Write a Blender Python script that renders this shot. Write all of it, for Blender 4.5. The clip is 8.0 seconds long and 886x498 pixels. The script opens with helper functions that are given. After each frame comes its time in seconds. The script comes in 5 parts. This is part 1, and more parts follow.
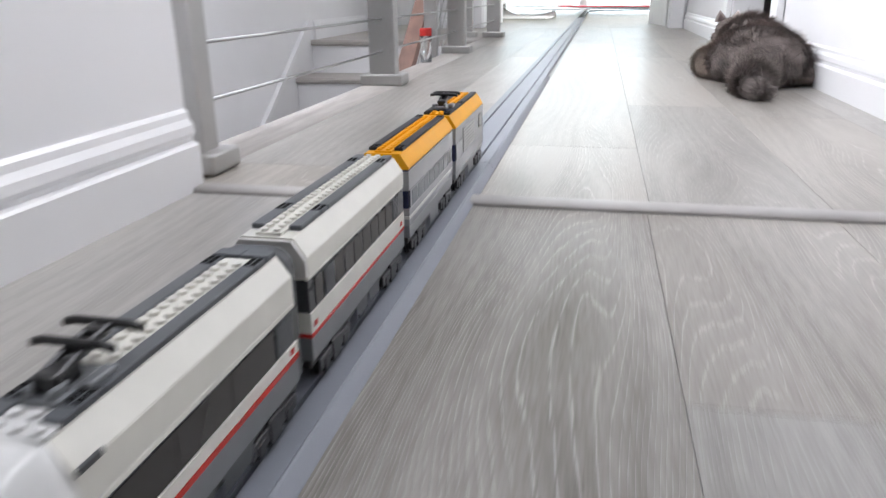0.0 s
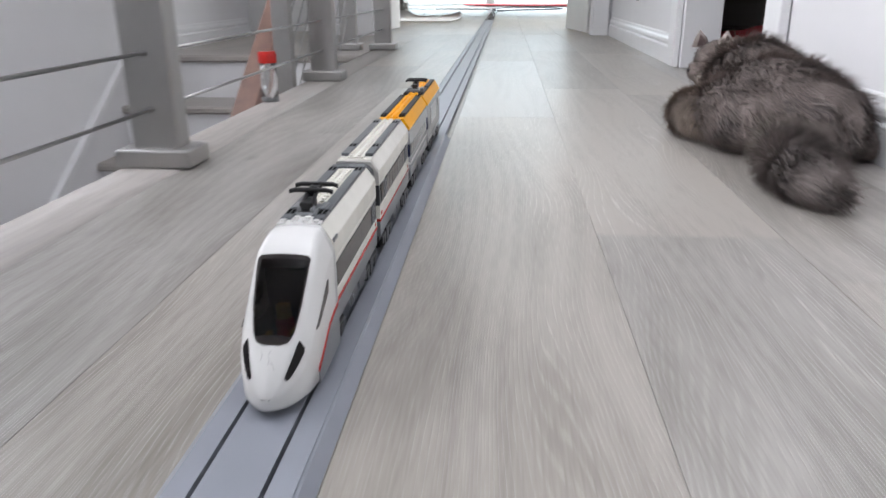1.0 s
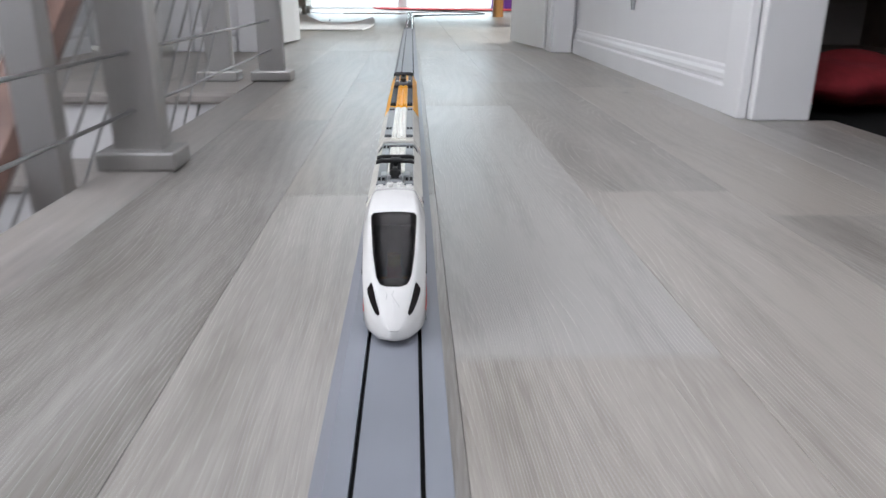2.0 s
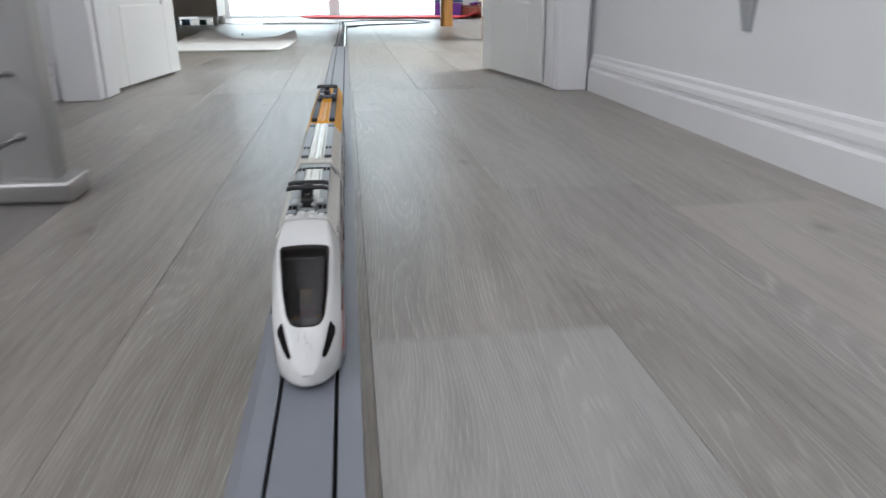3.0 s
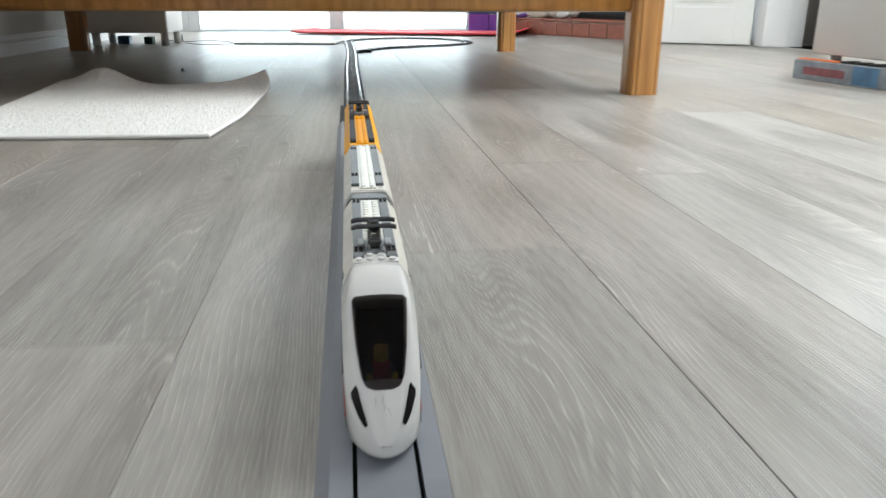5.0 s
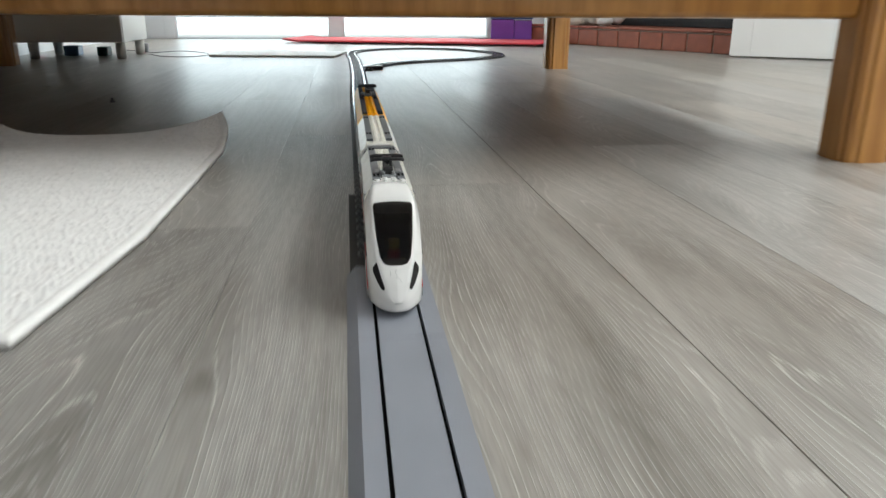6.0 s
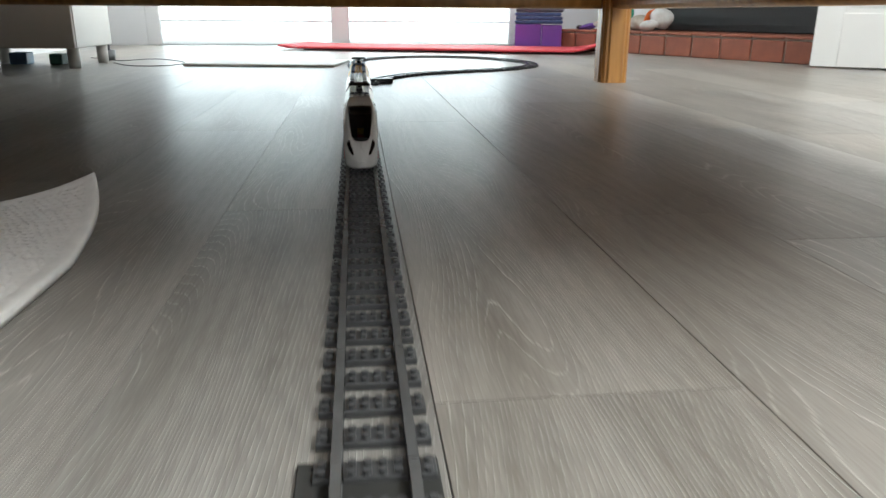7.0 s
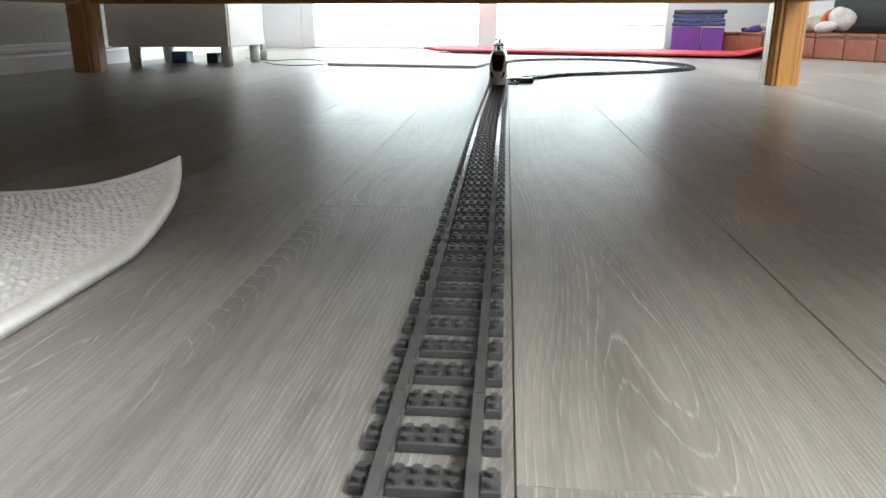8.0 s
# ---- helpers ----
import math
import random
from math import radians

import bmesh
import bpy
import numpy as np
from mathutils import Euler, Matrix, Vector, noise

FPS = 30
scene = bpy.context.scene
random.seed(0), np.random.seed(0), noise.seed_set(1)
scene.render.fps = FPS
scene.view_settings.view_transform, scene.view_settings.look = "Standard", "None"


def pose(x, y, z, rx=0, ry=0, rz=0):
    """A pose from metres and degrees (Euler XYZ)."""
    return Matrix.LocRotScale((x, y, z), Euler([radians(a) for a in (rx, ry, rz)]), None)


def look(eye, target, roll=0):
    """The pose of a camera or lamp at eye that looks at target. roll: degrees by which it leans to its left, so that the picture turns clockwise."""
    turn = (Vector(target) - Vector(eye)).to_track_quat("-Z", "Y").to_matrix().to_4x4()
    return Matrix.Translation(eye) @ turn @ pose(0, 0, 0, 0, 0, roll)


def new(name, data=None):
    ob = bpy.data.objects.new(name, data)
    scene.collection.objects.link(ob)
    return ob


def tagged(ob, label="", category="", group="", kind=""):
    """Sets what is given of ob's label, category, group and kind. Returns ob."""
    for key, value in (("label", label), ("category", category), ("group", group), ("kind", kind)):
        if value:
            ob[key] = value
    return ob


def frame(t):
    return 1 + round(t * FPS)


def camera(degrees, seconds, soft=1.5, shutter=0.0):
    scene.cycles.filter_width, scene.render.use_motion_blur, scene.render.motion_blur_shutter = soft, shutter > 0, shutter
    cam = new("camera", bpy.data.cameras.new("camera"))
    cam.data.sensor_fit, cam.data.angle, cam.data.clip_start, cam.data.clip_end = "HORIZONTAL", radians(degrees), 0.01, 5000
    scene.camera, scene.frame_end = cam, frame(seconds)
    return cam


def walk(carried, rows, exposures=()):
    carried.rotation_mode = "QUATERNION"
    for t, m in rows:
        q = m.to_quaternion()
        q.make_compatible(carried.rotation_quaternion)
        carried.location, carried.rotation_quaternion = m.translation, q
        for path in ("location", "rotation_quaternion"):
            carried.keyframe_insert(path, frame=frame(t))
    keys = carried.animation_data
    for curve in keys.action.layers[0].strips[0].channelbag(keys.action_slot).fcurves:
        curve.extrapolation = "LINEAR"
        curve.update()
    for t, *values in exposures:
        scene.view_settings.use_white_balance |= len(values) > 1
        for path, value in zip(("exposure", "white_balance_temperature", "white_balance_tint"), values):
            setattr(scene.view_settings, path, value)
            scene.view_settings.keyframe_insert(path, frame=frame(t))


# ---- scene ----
cam = camera(62.2, 8.0, soft=1.5, shutter=0.4)
PATH = [
    (0, (0.183, 0.126, 0.242), (-0.202, 1.975, -0.417), -0.6),
    (0.3, (0.190, 0.368, 0.255), (-0.178, 2.218, -0.409), -0.9),
    (0.5, (0.184, 0.559, 0.248), (-0.159, 2.416, -0.411), -0.8),
    (0.7, (0.173, 0.726, 0.241), (-0.106, 2.595, -0.418), -1.9),
    (1, (0.145, 1.025, 0.267), (-0.013, 2.902, -0.404), -0.3),
    (1.2, (0.122, 1.236, 0.266), (0.013, 3.116, -0.405), 0.4),
    (2.3, (0.001, 2.494, 0.265), (0.137, 4.378, -0.397), -0.2),
    (2.5, (0.004, 2.740, 0.261), (0.168, 4.622, -0.396), -0.5),
    (3, (0.039, 3.369, 0.273), (0.269, 5.244, -0.385), -0.4),
    (3.5, (0.062, 4.021, 0.267), (0.322, 5.893, -0.389), 0.1),
    (4, (0.045, 4.628, 0.256), (0.301, 6.500, -0.399), 0.2),
    (4.5, (0.014, 5.129, 0.265), (0.258, 7.006, -0.379), 0.2),
    (5, (-0.014, 5.675, 0.282), (0.222, 7.554, -0.359), 0.1),
    (5.2, (-0.025, 5.867, 0.275), (0.206, 7.750, -0.359), 0.0),
    (6.3, (-0.037, 6.990, 0.263), (0.208, 8.874, -0.363), 0.4),
    (6.5, (-0.024, 7.142, 0.239), (0.216, 9.029, -0.376), 0.3),
    (7, (-0.004, 7.433, 0.230), (0.217, 9.324, -0.380), 0.4),
    (7.5, (0.000, 7.537, 0.199), (-0.050, 9.444, -0.401), 0.5),
    (8, (0.029, 7.562, 0.190), (-0.128, 9.466, -0.401), 0.2),
]
walk(cam, [(t, look(eye, target, roll)) for t, eye, target, roll in PATH],
     exposures=[(0, 0.26, 6350, 11), (0.5, 0.04, 6350, 11), (1.2, -0.16, 6330, 11.5), (2.4, -0.2, 6230, 11), (3.0, -0.18, 6230, 10), (3.5, -0.10, 6250, 9.5), (4.0, 0.02, 6330, 9), (4.5, 0.06, 6380, 8), (5.2, -0.24, 6350, 8), (6.4, -0.47, 6500, 8), (7, -0.1, 6450, 7.5), (7.5, 0.25, 6450, 8), (8, 0.43, 6450, 8)])

# ---- daylight ----
world = bpy.data.worlds.new("sky")
scene.world = world
world.use_nodes = True
wn = world.node_tree.nodes
sky = wn.new("ShaderNodeTexSky")
sky.sky_type, sky.sun_disc = "NISHITA", False
sky.sun_elevation, sky.sun_rotation = radians(48), radians(20)
wn["Background"].inputs["Strength"].default_value = 0.12
world.node_tree.links.new(sky.outputs["Color"], wn["Background"].inputs["Color"])

sun = new("sun", bpy.data.lights.new("sun", "SUN"))
sun.data.energy, sun.data.angle, sun.data.color = 1.0, radians(12), (1, 0.96, 0.9)
sun.matrix_basis = look((2, 6, 7), (0, 0, 0))


def daylight(name, eye, target, sx, sy, watts, colour):
    lamp = new(name, bpy.data.lights.new(name, "AREA"))
    lamp.data.shape, lamp.data.size, lamp.data.size_y = "RECTANGLE", sx, sy
    lamp.data.energy, lamp.data.color = watts, colour
    lamp.matrix_basis = look(eye, target)
    return lamp


daylight("garden_light", (-0.1, 13.42, 1.08), (-0.1, 8, 0.95), 2.7, 2.1, 66, (0.86, 0.98, 1.0))
# assumed overhead source, unseen; placed after the steep edge of the table's shadow
daylight("living_top_light", (2.08, 7.4, 2.62), (2.08, 7.4, 0), 1.15, 2.9, 138, (0.985, 1.0, 0.965))
# lamp of an unseen side window, assumed from the sheen on the floor
daylight("side_light", (3.02, 8.95, 1.45), (0.6, 8.6, 1.2), 1.45, 0.85, 24, (0.97, 1.0, 1.0))
# added overhead fill out of view, tuned to the hall's brightness
daylight("hall_top_fill", (-0.03, 1.7, 2.62), (-0.03, 1.7, 0), 0.82, 2.6, 29, (0.99, 0.985, 1.0))
# added side fill that brightens the right hall wall
daylight("stair_fill_light", (-1.66, 2.2, 1.45), (0.75, 2.5, 0.5), 2.6, 1.1, 46, (1.0, 0.985, 1.0))


# ---- materials ----
def mat(name, colour, rough=0.5, metal=0.0, **kw):
    m = bpy.data.materials.new(name)
    m.use_nodes = True
    b = m.node_tree.nodes["Principled BSDF"]
    b.inputs["Base Color"].default_value = (*colour, 1)
    b.inputs["Roughness"].default_value = rough
    b.inputs["Metallic"].default_value = metal
    for k, v in kw.items():
        b.inputs[k].default_value = v
    return m


def nodes_of(m):
    nt = m.node_tree
    return nt, nt.nodes["Principled BSDF"]


def add_noise(m, scale, amount, bump=0.0, bump_scale=200.0, rough_var=0.0, stretch=(1, 1, 1)):
    """Two scales of variation: broad stains in the colour, fine relief in the bump."""
    nt, b = nodes_of(m)
    co = nt.nodes.new("ShaderNodeTexCoord")
    mp = nt.nodes.new("ShaderNodeMapping")
    mp.inputs["Scale"].default_value = stretch
    nt.links.new(co.outputs["Object"], mp.inputs["Vector"])
    n1 = nt.nodes.new("ShaderNodeTexNoise")
    n1.inputs["Scale"].default_value, n1.inputs["Detail"].default_value = scale, 5
    nt.links.new(mp.outputs[0], n1.inputs["Vector"])
    c = tuple(b.inputs["Base Color"].default_value)[:3]
    ramp = nt.nodes.new("ShaderNodeValToRGB")
    ramp.color_ramp.elements[0].position, ramp.color_ramp.elements[1].position = 0.3, 0.72
    ramp.color_ramp.elements[0].color = (*[v * (1 - amount) for v in c], 1)
    ramp.color_ramp.elements[1].color = (*[min(1, v * (1 + amount * 0.6)) for v in c], 1)
    nt.links.new(n1.outputs["Fac"], ramp.inputs["Fac"])
    nt.links.new(ramp.outputs["Color"], b.inputs["Base Color"])
    if rough_var:
        r = b.inputs["Roughness"].default_value
        mr = nt.nodes.new("ShaderNodeMapRange")
        mr.inputs["To Min"].default_value, mr.inputs["To Max"].default_value = r - rough_var, r + rough_var
        nt.links.new(n1.outputs["Fac"], mr.inputs["Value"])
        nt.links.new(mr.outputs[0], b.inputs["Roughness"])
    if bump:
        n2 = nt.nodes.new("ShaderNodeTexNoise")
        n2.inputs["Scale"].default_value, n2.inputs["Detail"].default_value = bump_scale, 3
        nt.links.new(mp.outputs[0], n2.inputs["Vector"])
        bp = nt.nodes.new("ShaderNodeBump")
        bp.inputs["Strength"].default_value, bp.inputs["Distance"].default_value = bump, 0.002
        nt.links.new(n2.outputs["Fac"], bp.inputs["Height"])
        nt.links.new(bp.outputs[0], b.inputs["Normal"])
    return m


def plank_material(name, lift, grain):
    """Limed grey oak: tone per board, long wavy grain with pale pores, a few knots."""
    m = mat(name, (0.4, 0.37, 0.34), 0.34, 0, **{"Specular IOR Level": 0.36})
    nt, b = nodes_of(m)
    N, L = nt.nodes.new, nt.links.new
    co, info = N("ShaderNodeTexCoord"), N("ShaderNodeObjectInfo")
    off = N("ShaderNodeVectorMath")
    off.operation = "MULTIPLY"
    off.inputs[1].default_value = (7.3, 41.7, 0)
    comb = N("ShaderNodeCombineXYZ")
    L(info.outputs["Random"], comb.inputs[0]), L(info.outputs["Random"], comb.inputs[1])
    L(comb.outputs[0], off.inputs[0])
    add = N("ShaderNodeVectorMath")
    L(co.outputs["Object"], add.inputs[0]), L(off.outputs[0], add.inputs[1])
    # slow bend of the grain
    mpw = N("ShaderNodeMapping")
    mpw.inputs["Scale"].default_value = (4.2, 0.62, 1)
    L(add.outputs[0], mpw.inputs["Vector"])
    bend = N("ShaderNodeTexNoise")
    bend.inputs["Scale"].default_value, bend.inputs["Detail"].default_value = 1.6, 1.2
    L(mpw.outputs[0], bend.inputs["Vector"])
    # rings: x plus bend, cut into bands
    sep = N("ShaderNodeSeparateXYZ")
    L(add.outputs[0], sep.inputs[0])
    k = N("ShaderNodeMath")
    k.operation = "MULTIPLY_ADD"
    k.inputs[1].default_value = 0.27
    L(bend.outputs["Fac"], k.inputs[0]), L(sep.outputs["X"], k.inputs[2])
    f = N("ShaderNodeMath")
    f.operation = "MULTIPLY"
    f.inputs[1].default_value = 235.0
    L(k.outputs[0], f.inputs[0])
    jag = N("ShaderNodeTexNoise")
    mpj = N("ShaderNodeMapping")
    mpj.inputs["Scale"].default_value = (120, 6, 1)
    L(add.outputs[0], mpj.inputs["Vector"]), L(mpj.outputs[0], jag.inputs["Vector"])
    jag.inputs["Scale"].default_value, jag.inputs["Detail"].default_value = 1.0, 2.0
    fj = N("ShaderNodeMath")
    fj.operation = "MULTIPLY_ADD"
    fj.inputs[1].default_value = 0.6
    L(jag.outputs["Fac"], fj.inputs[0]), L(f.outputs[0], fj.inputs[2])
    fr = N("ShaderNodeMath")
    fr.operation = "FRACT"
    L(fj.outputs[0], fr.inputs[0])
    line = N("ShaderNodeValToRGB")
    e = line.color_ramp.elements
    e[0].position, e[0].color = 0.0, (0.15, 0.15, 0.15, 1)
    e[1].position, e[1].color = 1.0, (0.12, 0.12, 0.12, 1)
    for p, v in ((0.30, 0.0), (0.62, 0.06), (0.74, 1.0), (0.82, 0.16)):
        q = line.color_ramp.elements.new(p)
        q.color = (v, v, v, 1)
    L(fr.outputs[0], line.inputs["Fac"])
    # the pores show in patches only
    patch = N("ShaderNodeTexNoise")
    mpp = N("ShaderNodeMapping")
    mpp.inputs["Scale"].default_value = (9, 2.4, 1)
    L(add.outputs[0], mpp.inputs["Vector"]), L(mpp.outputs[0], patch.inputs["Vector"])
    patch.inputs["Scale"].default_value, patch.inputs["Detail"].default_value = 1.0, 3.0
    pr = N("ShaderNodeMapRange")
    pr.inputs["From Min"].default_value, pr.inputs["From Max"].default_value = 0.34, 0.62
    pr.inputs["To Min"].default_value = 0.10
    L(patch.outputs["Fac"], pr.inputs["Value"])
    # the lime fills the pores in dashes
    dash = N("ShaderNodeTexNoise")
    mpd = N("ShaderNodeMapping")
    mpd.inputs["Scale"].default_value = (420, 26, 1)
    L(add.outputs[0], mpd.inputs["Vector"]), L(mpd.outputs[0], dash.inputs["Vector"])
    dash.inputs["Scale"].default_value, dash.inputs["Detail"].default_value = 1.0, 2.0
    dr = N("ShaderNodeMapRange")
    dr.inputs["From Min"].default_value, dr.inputs["From Max"].default_value = 0.36, 0.58
    dr.inputs["To Min"].default_value = 0.12
    L(dash.outputs["Fac"], dr.inputs["Value"])
    broken = N("ShaderNodeMath")
    broken.operation = "MULTIPLY"
    L(line.outputs["Color"], broken.inputs[0]), L(dr.outputs[0], broken.inputs[1])
    amt = N("ShaderNodeMath")
    amt.operation = "MULTIPLY"
    L(broken.outputs[0], amt.inputs[0]), L(pr.outputs[0], amt.inputs[1])
    # broad growth bands follow the same rings
    band = N("ShaderNodeMath")
    band.operation = "MULTIPLY"
    band.inputs[1].default_value = 0.9
    L(f.outputs[0], band.inputs[0])
    wave = N("ShaderNodeMath")
    wave.operation = "SINE"
    L(band.outputs[0], wave.inputs[0])
    # tone per board and cloudy stain
    tone = N("ShaderNodeValToRGB")
    tone.color_ramp.elements[0].color = (0.150, 0.139, 0.124, 1)
    tone.color_ramp.elements[1].color = (0.385, 0.376, 0.356, 1)
    t2 = N("ShaderNodeMath")
    t2.operation = "MULTIPLY_ADD"
    t2.inputs[1].default_value, t2.inputs[2].default_value = 0.42, 0.05 + lift
    cloud = N("ShaderNodeTexNoise")
    mpc = N("ShaderNodeMapping")
    mpc.inputs["Scale"].default_value = (14, 2.2, 1)
    L(add.outputs[0], mpc.inputs["Vector"]), L(mpc.outputs[0], cloud.inputs["Vector"])
    cloud.inputs["Scale"].default_value, cloud.inputs["Detail"].default_value = 1.0, 6.0
    cl = N("ShaderNodeMath")
    cl.operation = "MULTIPLY_ADD"
    cl.inputs[1].default_value, cl.inputs[2].default_value = 1.5, -0.42
    L(cloud.outputs["Fac"], cl.inputs[0])
    L(info.outputs["Random"], t2.inputs[0])
    ta = N("ShaderNodeMath")
    ta.operation = "ADD"
    L(t2.outputs[0], ta.inputs[0]), L(cl.outputs[0], ta.inputs[1])
    t3 = N("ShaderNodeMath")
    t3.operation = "MULTIPLY_ADD"
    t3.inputs[1].default_value = 0.075
    tf = N("ShaderNodeMath")
    tf.operation = "MULTIPLY_ADD"
    tf.inputs[1].default_value = 0.55
    fine = N("ShaderNodeMath")
    fine.operation = "SUBTRACT"
    fine.inputs[1].default_value = 0.5
    L(dash.outputs["Fac"], fine.inputs[0]), L(fine.outputs[0], tf.inputs[0]), L(ta.outputs[0], tf.inputs[2])
    L(wave.outputs[0], t3.inputs[0]), L(tf.outputs[0], t3.inputs[2])
    L(t3.outputs[0], tone.inputs["Fac"])
    mix = N("ShaderNodeMix")
    mix.data_type = "RGBA"
    mix.inputs[7].default_value = (0.64, 0.62, 0.58, 1)
    am2 = N("ShaderNodeMath")
    am2.operation = "MULTIPLY"
    am2.inputs[1].default_value = grain
    L(amt.outputs[0], am2.inputs[0])
    wh = N("ShaderNodeMath")
    wh.operation = "MULTIPLY"
    wh.inputs[1].default_value = 17.31
    L(info.outputs["Random"], wh.inputs[0])
    wf = N("ShaderNodeMath")
    wf.operation = "FRACT"
    L(wh.outputs[0], wf.inputs[0])
    warm = N("ShaderNodeMix")
    warm.data_type, warm.blend_type = "RGBA", "MULTIPLY"
    warm.inputs[7].default_value = (1.0, 0.94, 0.875, 1)
    L(wf.outputs[0], warm.inputs[0]), L(tone.outputs["Color"], warm.inputs[6])
    L(am2.outputs[0], mix.inputs[0]), L(warm.outputs[2], mix.inputs[6])
    # knots
    vor = N("ShaderNodeTexVoronoi")
    mpv = N("ShaderNodeMapping")
    mpv.inputs["Scale"].default_value = (5.5, 2.6, 1)
    L(add.outputs[0], mpv.inputs["Vector"]), L(mpv.outputs[0], vor.inputs["Vector"])
    vor.inputs["Scale"].default_value = 1.0
    kr = N("ShaderNodeMapRange")
    kr.interpolation_type = "SMOOTHSTEP"
    kr.inputs["From Min"].default_value, kr.inputs["From Max"].default_value = 0.01, 0.085
    kr.inputs["To Min"].default_value, kr.inputs["To Max"].default_value = 0.55, 0.0
    L(vor.outputs["Distance"], kr.inputs["Value"])
    kn = N("ShaderNodeMix")
    kn.data_type = "RGBA"
    kn.inputs[7].default_value = (0.10, 0.085, 0.07, 1)
    L(kr.outputs[0], kn.inputs[0]), L(mix.outputs[2], kn.inputs[6])
    L(kn.outputs[2], b.inputs["Base Color"])
    rr = N("ShaderNodeMapRange")
    rr.inputs["To Min"].default_value, rr.inputs["To Max"].default_value = 0.24, 0.40
    L(cloud.outputs["Fac"], rr.inputs["Value"]), L(rr.outputs[0], b.inputs["Roughness"])
    bp = N("ShaderNodeBump")
    bp.inputs["Strength"].default_value, bp.inputs["Distance"].default_value = 0.6, 0.001
    L(amt.outputs[0], bp.inputs["Height"]), L(bp.outputs[0], b.inputs["Normal"])
    return m


def fur_material(name, dark, light):
    m = mat(name, dark, 0.75)
    nt, b = nodes_of(m)
    geo = nt.nodes.new("ShaderNodeNewGeometry")
    co = nt.nodes.new("ShaderNodeTexCoord")
    n = nt.nodes.new("ShaderNodeTexNoise")
    n.inputs["Scale"].default_value, n.inputs["Detail"].default_value = 15, 3
    nt.links.new(co.outputs["Object"], n.inputs["Vector"])
    s = nt.nodes.new("ShaderNodeMath")
    s.operation = "MULTIPLY_ADD"
    s.inputs[1].default_value = 0.5
    nt.links.new(geo.outputs["Random Per Island"], s.inputs[0])
    m2 = nt.nodes.new("ShaderNodeMath")
    m2.operation = "MULTIPLY_ADD"
    m2.inputs[1].default_value, m2.inputs[2].default_value = 1.7, -0.72
    nt.links.new(n.outputs["Fac"], m2.inputs[0]), nt.links.new(m2.outputs[0], s.inputs[2])
    r = nt.nodes.new("ShaderNodeValToRGB")
    r.color_ramp.elements[0].color, r.color_ramp.elements[1].color = (*dark, 1), (*light, 1)
    nt.links.new(s.outputs[0], r.inputs["Fac"]), nt.links.new(r.outputs["Color"], b.inputs["Base Color"])
    return m


def pine_material():
    m = mat("amber_pine", (0.42, 0.2, 0.055), 0.28)
    nt, b = nodes_of(m)
    co, mp, w = nt.nodes.new("ShaderNodeTexCoord"), nt.nodes.new("ShaderNodeMapping"), nt.nodes.new("ShaderNodeTexNoise")
    mp.inputs["Scale"].default_value = (38, 38, 3)
    w.inputs["Scale"].default_value, w.inputs["Detail"].default_value = 1.0, 5
    nt.links.new(co.outputs["Object"], mp.inputs["Vector"]), nt.links.new(mp.outputs[0], w.inputs["Vector"])
    r = nt.nodes.new("ShaderNodeValToRGB")
    r.color_ramp.elements[0].position, r.color_ramp.elements[1].position = 0.3, 0.7
    r.color_ramp.elements[0].color, r.color_ramp.elements[1].color = (0.30, 0.125, 0.03, 1), (0.50, 0.25, 0.07, 1)
    nt.links.new(w.outputs["Fac"], r.inputs["Fac"]), nt.links.new(r.outputs["Color"], b.inputs["Base Color"])
    return m


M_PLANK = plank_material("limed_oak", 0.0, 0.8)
# paler boards: their own tone plus brightness put into the colour
M_PLANKPALELIT = plank_material("limed_oak_pale_lit_board", 0.20, 0.6)
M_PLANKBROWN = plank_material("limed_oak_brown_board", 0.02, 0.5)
M_WALL = add_noise(mat("wall_paint", (0.80, 0.80, 0.81), 0.6), 3, 0.03, 0.12, 90)
M_TRIM = add_noise(mat("gloss_trim", (0.82, 0.82, 0.83), 0.32), 4, 0.03, 0.05, 60)
M_DOOR = add_noise(mat("door_paint", (0.83, 0.83, 0.82), 0.3), 3, 0.03, 0.04, 70)
M_CEIL = add_noise(mat("ceiling_paint", (0.82, 0.82, 0.82), 0.8), 3, 0.03, 0.1, 120)
M_STEEL = add_noise(mat("brushed_steel", (0.50, 0.495, 0.485), 0.38, 1.0), 5, 0.12, 0.25, 1.0, 0.06, (500, 500, 8))
M_WIRE = mat("wire_steel", (0.45, 0.45, 0.45), 0.3, 1.0)
M_STRIP = add_noise(mat("threshold_strip", (0.42, 0.405, 0.39), 0.5), 20, 0.12, 0.1, 300)
M_NOSING = add_noise(mat("nosing_laminate", (0.40, 0.375, 0.35), 0.4), 6, 0.14, 0.15, 60, 0.05, (12, 1.2, 1))
M_TREAD = add_noise(mat("stair_tread", (0.40, 0.375, 0.35), 0.45), 6, 0.14, 0.15, 60, 0.05, (1.2, 12, 1))
M_RAILWOOD = add_noise(mat("brown_handrail", (0.20, 0.122, 0.098), 0.33), 30, 0.25, 0.1, 150, 0.05, (1, 0.1, 1))
M_BOARD = add_noise(mat("grey_track_board", (0.235, 0.25, 0.285), 0.42), 12, 0.09, 0.12, 260, 0.06)
M_SLOT = mat("slot_dark", (0.02, 0.02, 0.02), 0.9, 0, **{"Specular IOR Level": 0.0})
M_DKGREY = add_noise(mat("dark_grey_plastic", (0.065, 0.07, 0.075), 0.28), 40, 0.12, 0.05, 300, 0.05)
